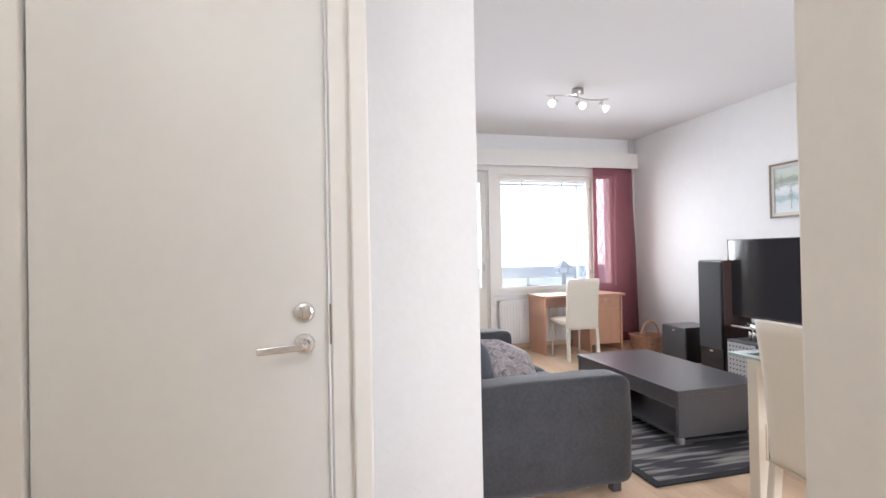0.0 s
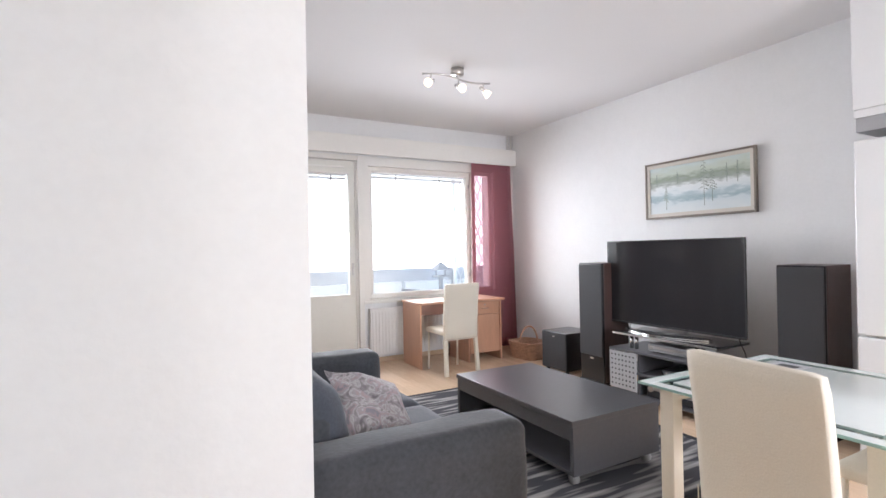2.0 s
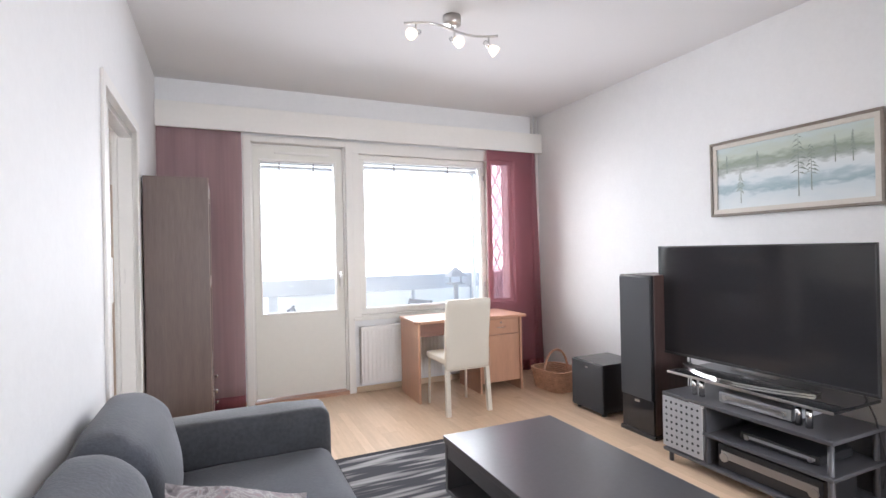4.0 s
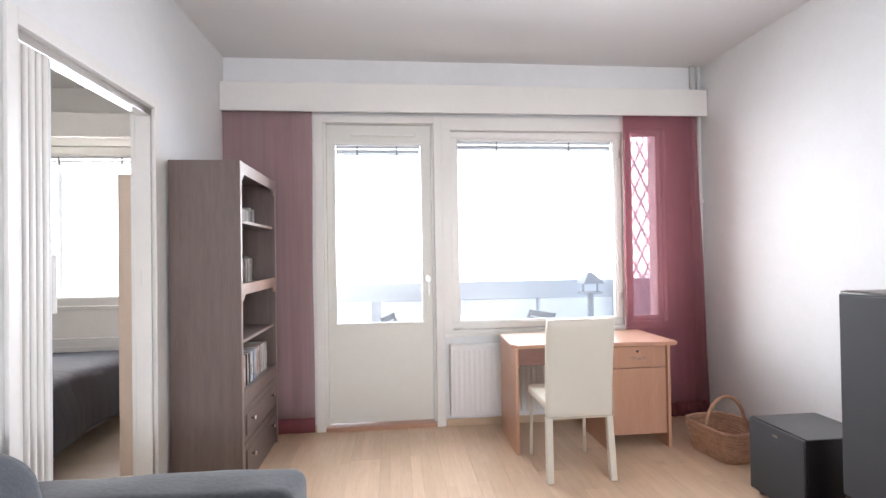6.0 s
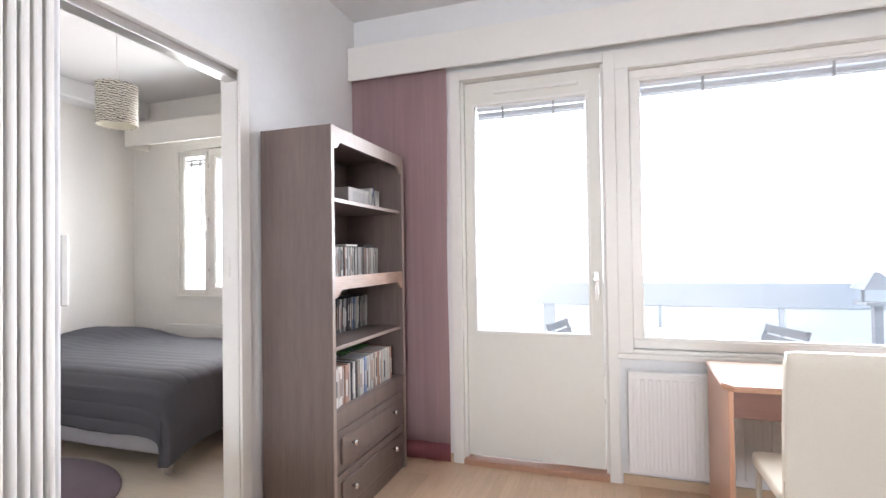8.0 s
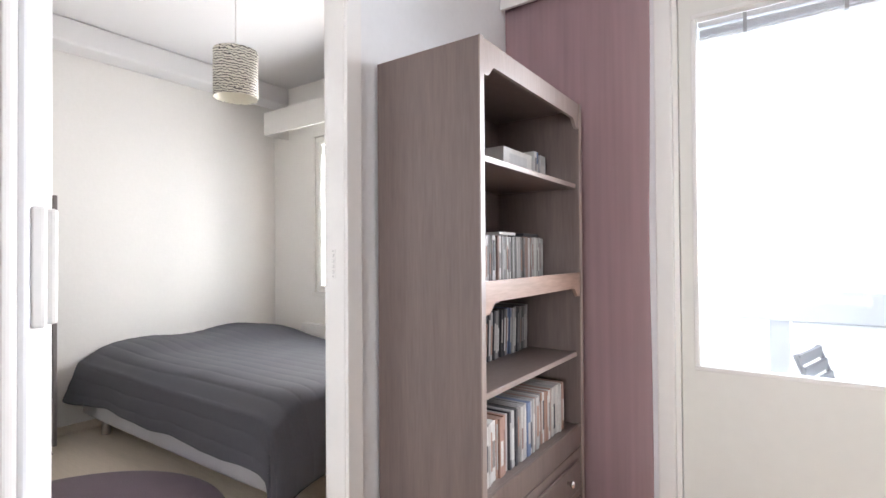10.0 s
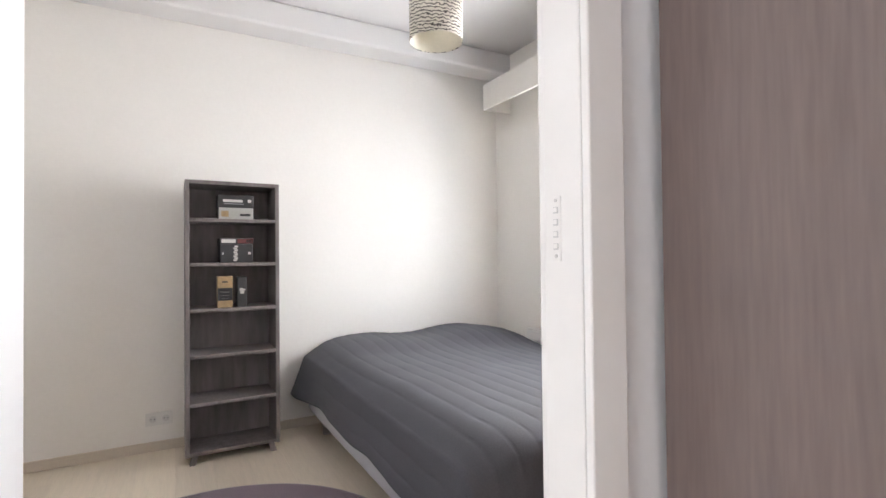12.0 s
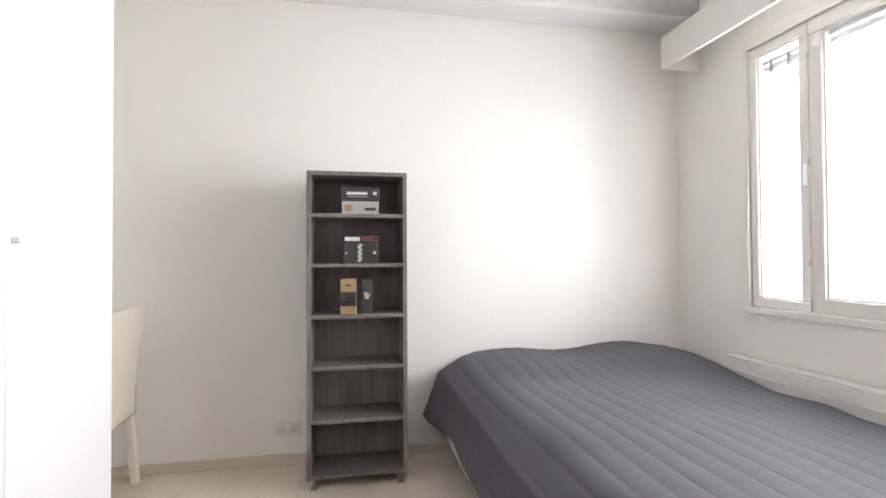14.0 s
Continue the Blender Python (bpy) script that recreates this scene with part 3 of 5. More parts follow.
for k in range(4):
    z = 1.203 + 0.0174 * k
    slot = part("catch_slot", boxes((0.7450, 0.7550, 5.2096, 5.2110, z, z + 0.0095), bevel=0.0005), SLOT_GREY, cs)
    part("slot_face", boxes((0.7460, 0.7532, 5.2092, 5.2098, z + 0.0022, z + 0.0085)), TRIM, slot)
for z in (1.194, 1.274):
    part("screw", rod(bmesh.new(), (0.750, 5.2110, z), (0.750, 5.2098, z), 0.0028), STEEL, cs)
part("track", boxes((0.735, 0.80, 4.216, 5.229, 2.095, 2.134), bevel=0.003), STEEL, door_2, "aluminium top track")
for k in range(6):
    y = 4.22 + 0.034 * k
    bm = bmesh.new()
    box(bm, 0.704, 0.816, y, y + 0.022, 0.015, 2.09, bevel=0.009, seg=3)
    p = part("fold_panel", bm, TRIM, door_2)
    part("fold_hinge", boxes((0.745 + 0.03 * (k % 2), 0.757 + 0.03 * (k % 2), y + 0.021, y + 0.035, 0.02, 2.085)), TRIM, p)
lead = part("lead_panel", boxes((0, 0.136, 0, 0.02, 0.015, 2.09), bevel=0.006), WARDROBE, door_2, "smooth white leading edge of the folding door")
lead.matrix_basis = pose(0.815, 4.425, 0, 0, 0, 148)
for x in (0.020, 0.082):
    h = part("pull", boxes((x - 0.009, x + 0.009, -0.022, 0.001, 1.13, 1.355), bevel=0.006), PLASTIC_WHITE, lead, "long white pull handle")

# hall door
door_3 = tagged(new("door_3"), "closed cream flush door with a chrome lever", "door", kind="structure")
door_3.location = (0.019, -0.16, 0)
for r in ((0.185, 0.242, 1.575, 1.68, 0, 2.10), (-0.535, -0.480, 1.575, 1.68, 0, 2.10), (-0.535, 0.242, 1.575, 1.68, 2.10, 2.15)):
    part("frame", boxes(r, bevel=0.004), TRIM, door_3)
for r in ((0.236, 0.285, 1.562, 1.588, 0, 2.19), (-0.605, -0.535, 1.562, 1.588, 0, 2.19), (-0.535, 0.236, 1.562, 1.588, 2.15, 2.19)):
    part("casing", boxes(r, bevel=0.006), TRIM, door_3)
leaf3 = part("leaf", boxes((-0.475, 0.178, 1.592, 1.632, 0.01, 2.095), bevel=0.003), DOOR_PAINT, door_3, "flush cream door leaf")
part("strike_plate", boxes((0.1805, 0.1845, 1.580, 1.60, 1.04, 1.142)), BRASS_DARK, door_3)
lock = part("lock_rosette", lathe(bmesh.new(), [(0.026, 0), (0.026, 0.006), (0.022, 0.010), (0.012, 0.012)], 28), CHROME, leaf3, "round chrome lock rosette", True)
lock.matrix_basis = pose(0.118, 1.592, 1.123, 90, 0, 0)
part("thumb_turn", boxes((-0.004, 0.004, -0.014, 0.014, 0.012, 0.022), bevel=0.002), CHROME, lock)
rose = part("handle_rosette", lathe(bmesh.new(), [(0.026, 0), (0.026, 0.006), (0.021, 0.010), (0.011, 0.014), (0.010, 0.045)], 28), CHROME, leaf3, "chrome lever handle", True)
rose.matrix_basis = pose(0.118, 1.592, 1.044, 90, 0, 0)
lever = bmesh.new()
box(lever, -0.006, 0.008, -0.008, 0.008, 0.040, 0.056, bevel=0.004, seg=2)
box(lever, -0.110, 0.004, -0.0095, 0.0085, 0.0445, 0.0535, bevel=0.0025, seg=2)
for v in lever.verts:
    v.co.y -= 0.07 * max(0.0, -v.co.x) ** 1.15
part("lever", lever, CHROME, rose, "flat chrome lever bar")


# ------------------------------------------------ balcony and distance
bm = bmesh.new()
rim = []
for k in range(25):
    t = radians(-10 + 200 * k / 24)
    rim.append((bm.verts.new((260 * math.cos(t), 260 * math.sin(t), -9)), bm.verts.new((260 * math.cos(t), 260 * math.sin(t), 190))))
for a, b in zip(rim, rim[1:]):
    bm.faces.new((b[0], a[0], a[1], b[1]))
structure("backdrop", bm, BRIGHT_SKY, "white winter haze behind the balcony", "sky")
ground = structure("ground", boxes((-900, 900, -900, 900, -9.2, -9.0)), SNOW, "snow-covered ground far below", "ground")
structure("balcony_floor", boxes((0.83, 7.2, 6.60, 8.05, -0.22, -0.06)), CONCRETE, "grey concrete balcony floor", "floor")
structure("balcony_slab", boxes((0.83, 7.2, 6.605, 8.15, 2.72, 2.90)), CONCRETE, "concrete slab of the balcony above", "ceiling")
par = tagged(new("balcony_parapet"), "pale balcony parapet with a darker top rail", "parapet", kind="structure")
for k in range(6):
    part("panel", boxes((1.945 + 0.9 * k, 2.798 + 0.9 * k, 8.0, 8.03, 0.0, 0.815), bevel=0.004), PARAPET, par)
part("rail", boxes((0.83, 7.2, 7.97, 8.06, 0.82, 1.02), bevel=0.008), RAIL, par, "grey metal hand rail")
for k in range(7):
    part("post", boxes(((1.825 if k == 0 else 1.905 + 0.9 * k), 1.937 + 0.9 * k, 8.0, 8.05, -0.06, 0.82)), RAIL, par)

trellis = thing("trellis", "criss-cross wooden trellis on the balcony", "trellis", (4.62, 7.9, -0.06))
for k in range(15):
    for sign in (-1, 1):
        mid = 0.30 * k - 0.75
        ends = [u for u in (-0.45, 0.45, (0.03 - mid) / (2.1 * sign), (2.66 - mid) / (2.1 * sign)) if abs(u) <= 0.4501 and 0.029 <= mid + 2.1 * sign * u <= 2.661]
        if len(ends) < 2 or max(ends) - min(ends) < 0.03:
            continue
        a, b = min(ends), max(ends)
        bm = rod(bmesh.new(), (0.45 + a, 0.012 * sign, mid + 2.1 * sign * a), (0.45 + b, 0.012 * sign, mid + 2.1 * sign * b), 0.011, seg=6)
        part("slat", bm, TRELLIS, trellis)
for x in (-0.01, 0.91):
    part("post", boxes((x - 0.02, x + 0.02, -0.03, 0.03, 0, 2.7)), TRELLIS, trellis)


def balcony_chair(at, turn):
    c = thing("balcony_chair", "dark slatted folding chair on the balcony", "chair", at, turn, "balcony chairs")
    for y in (-0.2, 0.2):
        bm = bmesh.new()
        tube(bm, [(y, -0.22, 0), (y, 0.05, 0.42), (y, 0.20, 0.80)], 0.012)
        tube(bm, [(y, 0.24, 0), (y, -0.2, 0.45)], 0.012)
        part("side_frame", bm, OUTDOOR_DARK, c)
    for k in range(5):
        part("seat_slat", boxes((-0.2, 0.2, -0.2 + 0.08 * k, -0.135 + 0.08 * k, 0.445, 0.46)), OUTDOOR_DARK, c)
    for k in range(4):
        z = 0.55 + 0.065 * k
        y = 0.11 + 0.025 * k
        part("back_slat", boxes((-0.2, 0.2, y - 0.008, y + 0.008, z, z + 0.055)), OUTDOOR_DARK, c)
    return c


balcony_chair((3.39, 7.30, -0.06), -70)
balcony_chair((2.20, 7.35, -0.06), 75)
bt = thing("balcony_table", "round white balcony table", "table", (2.75, 7.4, -0.06))
part("tabletop", lathe(bmesh.new(), [(0.34, 0.70), (0.36, 0.71), (0.36, 0.725), (0.34, 0.73)], 40), PLASTIC_WHITE, bt, "", True)
part("stem", rod(bmesh.new(), (0, 0, 0.02), (0, 0, 0.70), 0.03), PLASTIC_WHITE, bt)
part("foot", lathe(bmesh.new(), [(0.22, 0.0), (0.22, 0.015), (0.05, 0.04)], 24), PLASTIC_WHITE, bt)
bf = thing("bird_feeder", "small roofed bird feeder on a post by the parapet", "bird feeder", (4.18, 7.6, -0.06))
part("post", boxes((-0.025, 0.025, -0.025, 0.025, 0, 0.95)), FEEDER, bf)
part("tray", boxes((-0.10, 0.10, -0.10, 0.10, 0.95, 0.97)), FEEDER, bf)
rb = bmesh.new()
bmesh.ops.create_cone(rb, cap_ends=True, segments=4, radius1=0.17, radius2=0.02, depth=0.12, matrix=pose(0, 0, 1.12, 0, 0, 45))
part("roof", rb, FEEDER, bf)
for x in (-0.08, 0.08):
    part("upright", boxes((x - 0.008, x + 0.008, -0.008, 0.008, 0.97, 1.07)), FEEDER, bf)
# ---------------------------------------------------------------- living room
# radiator under the window
rad = thing("radiator", "white panel radiator with vertical ribs under the window", "radiator", (2.50, 6.20, 0.097))
part("panel", boxes((0.0, 1.30, 0.0, 0.012, 0.0, 0.53), bevel=0.004), RADIATOR, rad)
part("back_panel", boxes((0.0, 1.30, 0.05, 0.062, 0.0, 0.53), bevel=0.004), RADIATOR, rad)
part("top_grille", boxes((0.0, 1.30, 0.0, 0.062, 0.53, 0.54), bevel=0.003), RADIATOR, rad)
for k in range(32):
    part("rib", boxes((0.022 + 0.04 * k, 0.044 + 0.04 * k, -0.010, 0.001, 0.025, 0.505), bevel=0.004), RADIATOR, rad)
for x in (0.2, 1.1):
    part("bracket", boxes((x, x + 0.03, 0.06, 0.09, 0.05, 0.5)), RADIATOR, rad)

# heating pipes in the corner
for dx in (0.0, 0.055):
    p = thing("heating_pipe", "white painted heating pipe in the room corner", "pipe", (4.53 + dx, 6.268, 0), 0, "corner pipes")
    part("pipe", rod(bmesh.new(), (0, 0, 0), (0, 0, TOP), 0.014), TRIM, p, "", True)
    part("clamp", boxes((-0.02, 0.02, -0.02, 0.045, 1.72, 1.745), bevel=0.003), TRIM, p)


def curtain(name, label, x0, x1, y, z0, z1, folds, depth, seed, taper=0.0, hem=0.11, cloth=SHEER):
    c = thing(name, label, "curtain", (x0, y, z0))
    w, n, rows = x1 - x0, 130, 26
    for nm, lo, hi, mat in (("panel", hem, z1 - z0, cloth), ("hem", 0.0, hem, SHEER_HEM)):
        bm = bmesh.new()
        grid = []
        for j in range(rows + 1 if nm == "panel" else 3):
            f = j / (rows if nm == "panel" else 2)
            z = lo + (hi - lo) * f
            g = z / (z1 - z0)
            row = []
            for i in range(n + 1):
                u = i / n
                wob = noise.noise((u * 6 + seed, seed, g * 1.4))
                yy = depth * (0.7 + 0.5 * noise.noise((u * 3, seed, 0))) * math.sin(2 * math.pi * folds * (u + 0.02 * wob)) + 0.012 * wob
                xx = u * w * (1 + taper * (1 - g)) + 0.008 * noise.noise((g * 3, seed + 4, u * 2))
                row.append(bm.verts.new((xx, yy, z)))
            grid.append(row)
        for a, b in zip(grid, grid[1:]):
            for i in range(n):
                bm.faces.new((a[i], a[i + 1], b[i + 1], b[i]))
        p = part(nm, bm, mat, c, "darker double hem" if nm == "hem" else "", True)
        so = p.modifiers.new("thickness", "SOLIDIFY")
        so.thickness = 0.0008
    return c


curtain("curtain", "sheer dusty-rose curtain hanging flat beside the balcony door", 0.832, 1.478, 6.245, 0.015, 2.60, 3.2, 0.006, 3.0)
curtain("curtain", "sheer wine-red curtain gathered in folds at the window end", 3.91, 4.525, 6.222, 0.010, 2.60, 8.5, 0.017, 9.0, 0.13, cloth=SHEER_RED)

# dark open shelf with drawers
S = thing("shelf_unit", "tall dark-stained open shelf with drawers, half full of discs", "shelf", (0.84, 5.322, 0))
D, Wd, H = 0.385, 0.825, 1.882
part("side_panel", boxes((0, D, 0, 0.022, 0, H), bevel=0.002), WENGE, S)
part("side_panel", boxes((0, D, Wd - 0.022, Wd, 0, H), bevel=0.002), WENGE, S)
# pale strips carry the highlight along the upright edges
for y in (-0.0015, Wd - 0.0205):
    part("edge_strip", boxes((D - 0.001, D + 0.004, y, y + 0.024, 0, H), bevel=0.001), WENGE_PALE, S, "pale edge with its highlight in the colour")
part("back_panel", boxes((0.0, 0.008, 0.022, Wd - 0.022, 0.02, H - 0.01)), WENGE, S)
part("top_board", boxes((0.008, D, 0.022, Wd - 0.022, H - 0.028, H - 0.004), bevel=0.002), WENGE, S)
for z in (0.555, 0.855, 1.165, 1.550):
    b = part("shelf_board", boxes((0.008, D - 0.02, 0.022, Wd - 0.022, z - 0.018, z), bevel=0.002), WENGE, S)
    part("front_edge", boxes((D - 0.0195, D - 0.014, 0.022, Wd - 0.022, z - 0.018, z), bevel=0.001), WENGE_PALE, b, "pale edge with its highlight in the colour")
part("plinth", boxes((0.02, D - 0.012, 0.022, Wd - 0.022, 0.0, 0.06)), WENGE, S)


def scalloped(z_top, z_low, mat, name):
    """An apron board whose lower edge steps down in small scallops at both ends."""
    bm = bmesh.new()
    outline = []
    inner = z_low + 0.035
    y0, y1 = 0.022, Wd - 0.022
    for k in range(9):
        a = k / 8
        outline.append((y0 + 0.02 + 0.05 * a, z_low + (inner - z_low) * (0.5 - 0.5 * math.cos(math.pi * a))))
    pts = [(y0, z_top), (y0, z_low), *outline, *[(y0 + y1 - y, z) for y, z in reversed(outline)], (y1, z_low), (y1, z_top)]
    f = bm.faces.new([bm.verts.new((D - 0.012, y, z)) for y, z in pts])
    e = bmesh.ops.extrude_face_region(bm, geom=[f])["geom"]
    bmesh.ops.translate(bm, vec=(0.013, 0, 0), verts=[g for g in e if isinstance(g, bmesh.types.BMVert)])
    return part(name, bm, mat, S, "worn lighter apron board")


scalloped(H - 0.002, H - 0.105, WENGE_PALE, "crown_board")
scalloped(1.183, 1.085, WENGE_BAND, "apron_board")
part("lower_rail", boxes((D - 0.016, D - 0.001, 0.022, Wd - 0.022, 0.474, 0.562), bevel=0.003), WENGE, S)
for z0, z1 in ((0.065, 0.265), (0.275, 0.468)):
    d = part("drawer", boxes((D - 0.02, D - 0.002, 0.026, Wd - 0.026, z0, z1), bevel=0.003), WENGE, S)
    part("raised_field", boxes((D - 0.003, D + 0.008, 0.065, Wd - 0.065, z0 + 0.035, z1 - 0.035), bevel=0.007), WENGE, d)
    for y in (0.155, Wd - 0.20):
        k = part("knob", lathe(bmesh.new(), [(0.006, 0), (0.006, 0.012), (0.013, 0.018), (0.015, 0.024), (0.011, 0.030)], 18), CHROME, d, "small bright round knob", True)
        k.matrix_basis = pose(D + 0.006, y, (z0 + z1) / 2 + 0.015, 0, 90, 0)

# discs, cases and books on the shelf
SPINES = [material("case_spine", c, 0.35, vary=0.12, grain=30) for c in
          ((0.48, 0.47, 0.46), (0.07, 0.07, 0.075), (0.58, 0.56, 0.53), (0.16, 0.22, 0.36), (0.42, 0.26, 0.20), (0.28, 0.27, 0.26), (0.16, 0.42, 0.14), (0.70, 0.69, 0.66), (0.30, 0.20, 0.17))]
rnd = random.Random(7)


def disc_case(y, z, thick, tall, deep, mat, lean=0.0, front=0.30):
    c = thing("disc_case", "plastic film or music disc case standing on the dark shelf", "disc case", (0.84 + front, 5.322 + y, z), 0, "cases on the shelf")
    c.matrix_basis = c.matrix_basis @ pose(0, 0, 0, lean, 0, 0)
    part("case", boxes((-deep, 0, 0, thick, 0, tall), bevel=0.0015), mat, c)
    part("spine_label", boxes((0.0, 0.0012, thick * 0.2, thick * 0.8, tall * rnd.uniform(0.1, 0.3), tall * rnd.uniform(0.6, 0.92))), rnd.choice(SPINES[:3] + SPINES[4:6] + SPINES[7:]), c)


def row(y, end, z, tall, deep, front, picks, widths, lean=0.0, gap=0.0012):
    while y < end:
        th = rnd.choice(widths)
        disc_case(y, z, th, tall * rnd.uniform(0.97, 1.0), deep, SPINES[rnd.choice(picks)], lean, front - 0.012 * rnd.random())
        y += th + gap


row(0.028, 0.71, 0.555, 0.19, 0.135, 0.345, (0, 0, 2, 7, 5, 4, 3, 1), (0.015, 0.015, 0.013, 0.025))
row(0.20, 0.62, 0.555, 0.192, 0.135, 0.19, (1, 1, 6, 5), (0.015,))
row(0.62, 0.73, 0.555, 0.192, 0.135, 0.19, (6, 6, 6), (0.015,))
row(0.20, 0.775, 0.855, 0.19, 0.135, 0.165, (1, 1, 5, 3, 0), (0.012, 0.015, 0.022), -3.0, 0.005)
row(0.20, 0.79, 1.165, 0.165, 0.14, 0.235, (0, 2, 7, 5, 8, 0), (0.010, 0.012, 0.022))
disc_case(0.40, 1.550, 0.24, 0.105, 0.13, SPINES[2], 0, 0.25)
disc_case(0.645, 1.550, 0.022, 0.125, 0.14, SPINES[7], 0, 0.26)
disc_case(0.675, 1.550, 0.030, 0.13, 0.14, SPINES[3], 0, 0.25)
disc_case(0.712, 1.550, 0.055, 0.12, 0.14, SPINES[0], 0, 0.255)
for y0, y1 in ((0.40, 0.53), (0.60, 0.74)):
    lid = thing("disc_case", "flat disc case lying across the row of discs", "disc case", (0.84 + 0.23, 5.322 + y0, 1.332), 0, "cases on the shelf")
    part("case", boxes((-0.13, 0, 0, y1 - y0, 0, 0.011), bevel=0.0015), SPINES[1 if y0 > 0.5 else 7], lid)
sk = thing("seashell", "pale crumpled seashell on top of the dark shelf", "ornament", (1.10, 5.322 + 0.55, 1.880))
bm = bmesh.new()
soft(bm, -0.04, 0.04, -0.07, 0.07, 0.0, 0.035, 0.03, (0, 0, 0.01), 6, 0.008, 2.0)
part("shell", bm, WENGE_PALE, sk, "", True)


# dining / desk chair in cream leather
def leather_chair(label, at, turn, tall=0.95, group="cream chairs"):
    """Faces +y in its own frame."""
    c = thing("leather_chair", label, "chair", at, turn, group)
    bm = bmesh.new()
    soft(bm, -0.20, 0.20, -0.17, 0.23, 0.405, 0.465, 0.022, (0, 0, 0.012), 8)
    part("seat", bm, CREAM, c, "", True)
    bm = bmesh.new()
    soft(bm, -0.20, 0.20, -0.025, 0.025, 0.36, tall, 0.018, (0, 0.006, 0), 9)
    for v in bm.verts:
        t = (v.co.z - 0.36) / (tall - 0.36)
        v.co.y += -0.185 - 0.055 * t * t
        v.co.x *= 1 + 0.02 * t
    part("backrest", bm, CREAM, c, "", True)
    for s in (-1, 1):
        bm = bmesh.new()
        box(bm, s * 0.20 - 0.019 - 0.018 * s, s * 0.20 + 0.019 - 0.018 * s, -0.205, -0.165, 0.0, 0.37, bevel=0.005)
        for v in bm.verts:
            v.co.y -= 0.03 * (1 - v.co.z / 0.37)
            v.co.x += 0.008 * s * (1 - v.co.z / 0.37)
        part("leg", bm, CREAM, c, "rear leg wrapped in cream leather")
        part("leg", rod(bmesh.new(), (s * 0.182, 0.205, 0), (s * 0.178, 0.195, 0.41), 0.011), CREAM, c, "slim cream front leg", True)
        part("seam", boxes((s * 0.2035 - 0.0012, s * 0.2035 + 0.0012, -0.212, -0.208, 0.37, 0.52)), CREAM_SEAM, c)
    part("lower_seam", boxes((-0.20, 0.20, -0.2125, -0.2085, 0.372, 0.378)), CREAM_SEAM, c, "stitched lower edge of the backrest")
    return c


leather_chair("cream leather high-back chair at the beech desk", (3.15, 5.46, 0), 0)

# desk
K = thing("desk", "beech-effect writing desk with a drawer and cupboard, under the window", "desk", (2.87, 5.60, 0))
bm = bmesh.new()
out = [(0.0, 0.56), (-0.02, 0.10), (0.02, 0.045), (0.30, 0.06), (0.62, 0.04), (1.085, 0.0), (1.11, 0.03), (1.10, 0.56)]
f = bm.faces.new([bm.verts.new((x, y, 0.70)) for x, y in out])
e = bmesh.ops.extrude_face_region(bm, geom=[f])["geom"]
bmesh.ops.translate(bm, vec=(0, 0, 0.024), verts=[g for g in e if isinstance(g, bmesh.types.BMVert)])
bmesh.ops.bevel(bm, geom=[e for e in bm.edges if abs(e.verts[0].co.z - e.verts[1].co.z) < 1e-5], offset=0.005, segments=2, affect="EDGES")
part("desktop", bm, DESK, K, "glossy beech-effect top")
part("side_panel", boxes((0.0, 0.02, 0.06, 0.52, 0, 0.70), bevel=0.002), DESK, K)
part("side_panel", boxes((0.62, 0.64, 0.07, 0.52, 0, 0.70), bevel=0.002), DESK, K)
part("side_panel", boxes((1.05, 1.07, 0.05, 0.52, 0, 0.70), bevel=0.002), DESK, K)
part("apron", boxes((0.02, 0.62, 0.10, 0.115, 0.58, 0.70), bevel=0.002), DESK_DARK, K, "dark brown front apron")
part("cupboard_body", boxes((0.64, 1.05, 0.09, 0.51, 0.09, 0.69)), DESK, K)
dr = part("drawer", boxes((0.643, 1.047, 0.066, 0.088, 0.545, 0.69), bevel=0.002), DESK, K)
bm = bmesh.new()
tube(bm, [(0.80, 0.066, 0.615), (0.80, 0.05, 0.613), (0.845, 0.043, 0.611), (0.89, 0.05, 0.613), (0.89, 0.066, 0.615)], 0.004)
part("handle", bm, CHROME, dr, "bow handle", True)
part("lock", rod(bmesh.new(), (0.845, 0.067, 0.655), (0.845, 0.060, 0.655), 0.009), CHROME, dr)
dd = part("cupboard_door", boxes((0.643, 1.047, 0.066, 0.088, 0.095, 0.540), bevel=0.002), DESK, K)

# wicker basket
B = thing("wicker_basket", "brown woven willow basket with a hoop handle on the floor", "basket", (4.235, 5.515, 0), 8)
for j in range(11):
    z = 0.012 + 0.018 * j
    a, b = 0.140 + 0.0035 * j, 0.175 + 0.0035 * j
    pts = []
    for k in range(49):
        t = 2 * math.pi * k / 48
        r = 1 + 0.018 * math.sin(12 * t + math.pi * (j % 2))
        pts.append((a * r * math.copysign(abs(math.cos(t)) ** 0.45, math.cos(t)), b * r * math.copysign(abs(math.sin(t)) ** 0.45, math.sin(t)), z))
    bm = bmesh.new()
    tube(bm, pts, 0.0105, 6)
    part("willow_strand", bm, WICKER, B, "", True)
part("bottom", lathe(bmesh.new(), [(0.13, 0.004), (0.13, 0.014)], 24), WICKER, B)
bm = bmesh.new()
tube(bm, [(0.15 * math.cos(t), 0, 0.17 + 0.20 * math.sin(t)) for t in [math.pi * k / 20 for k in range(21)]], 0.011, 8)
part("handle", bm, WICKER, B, "", True)

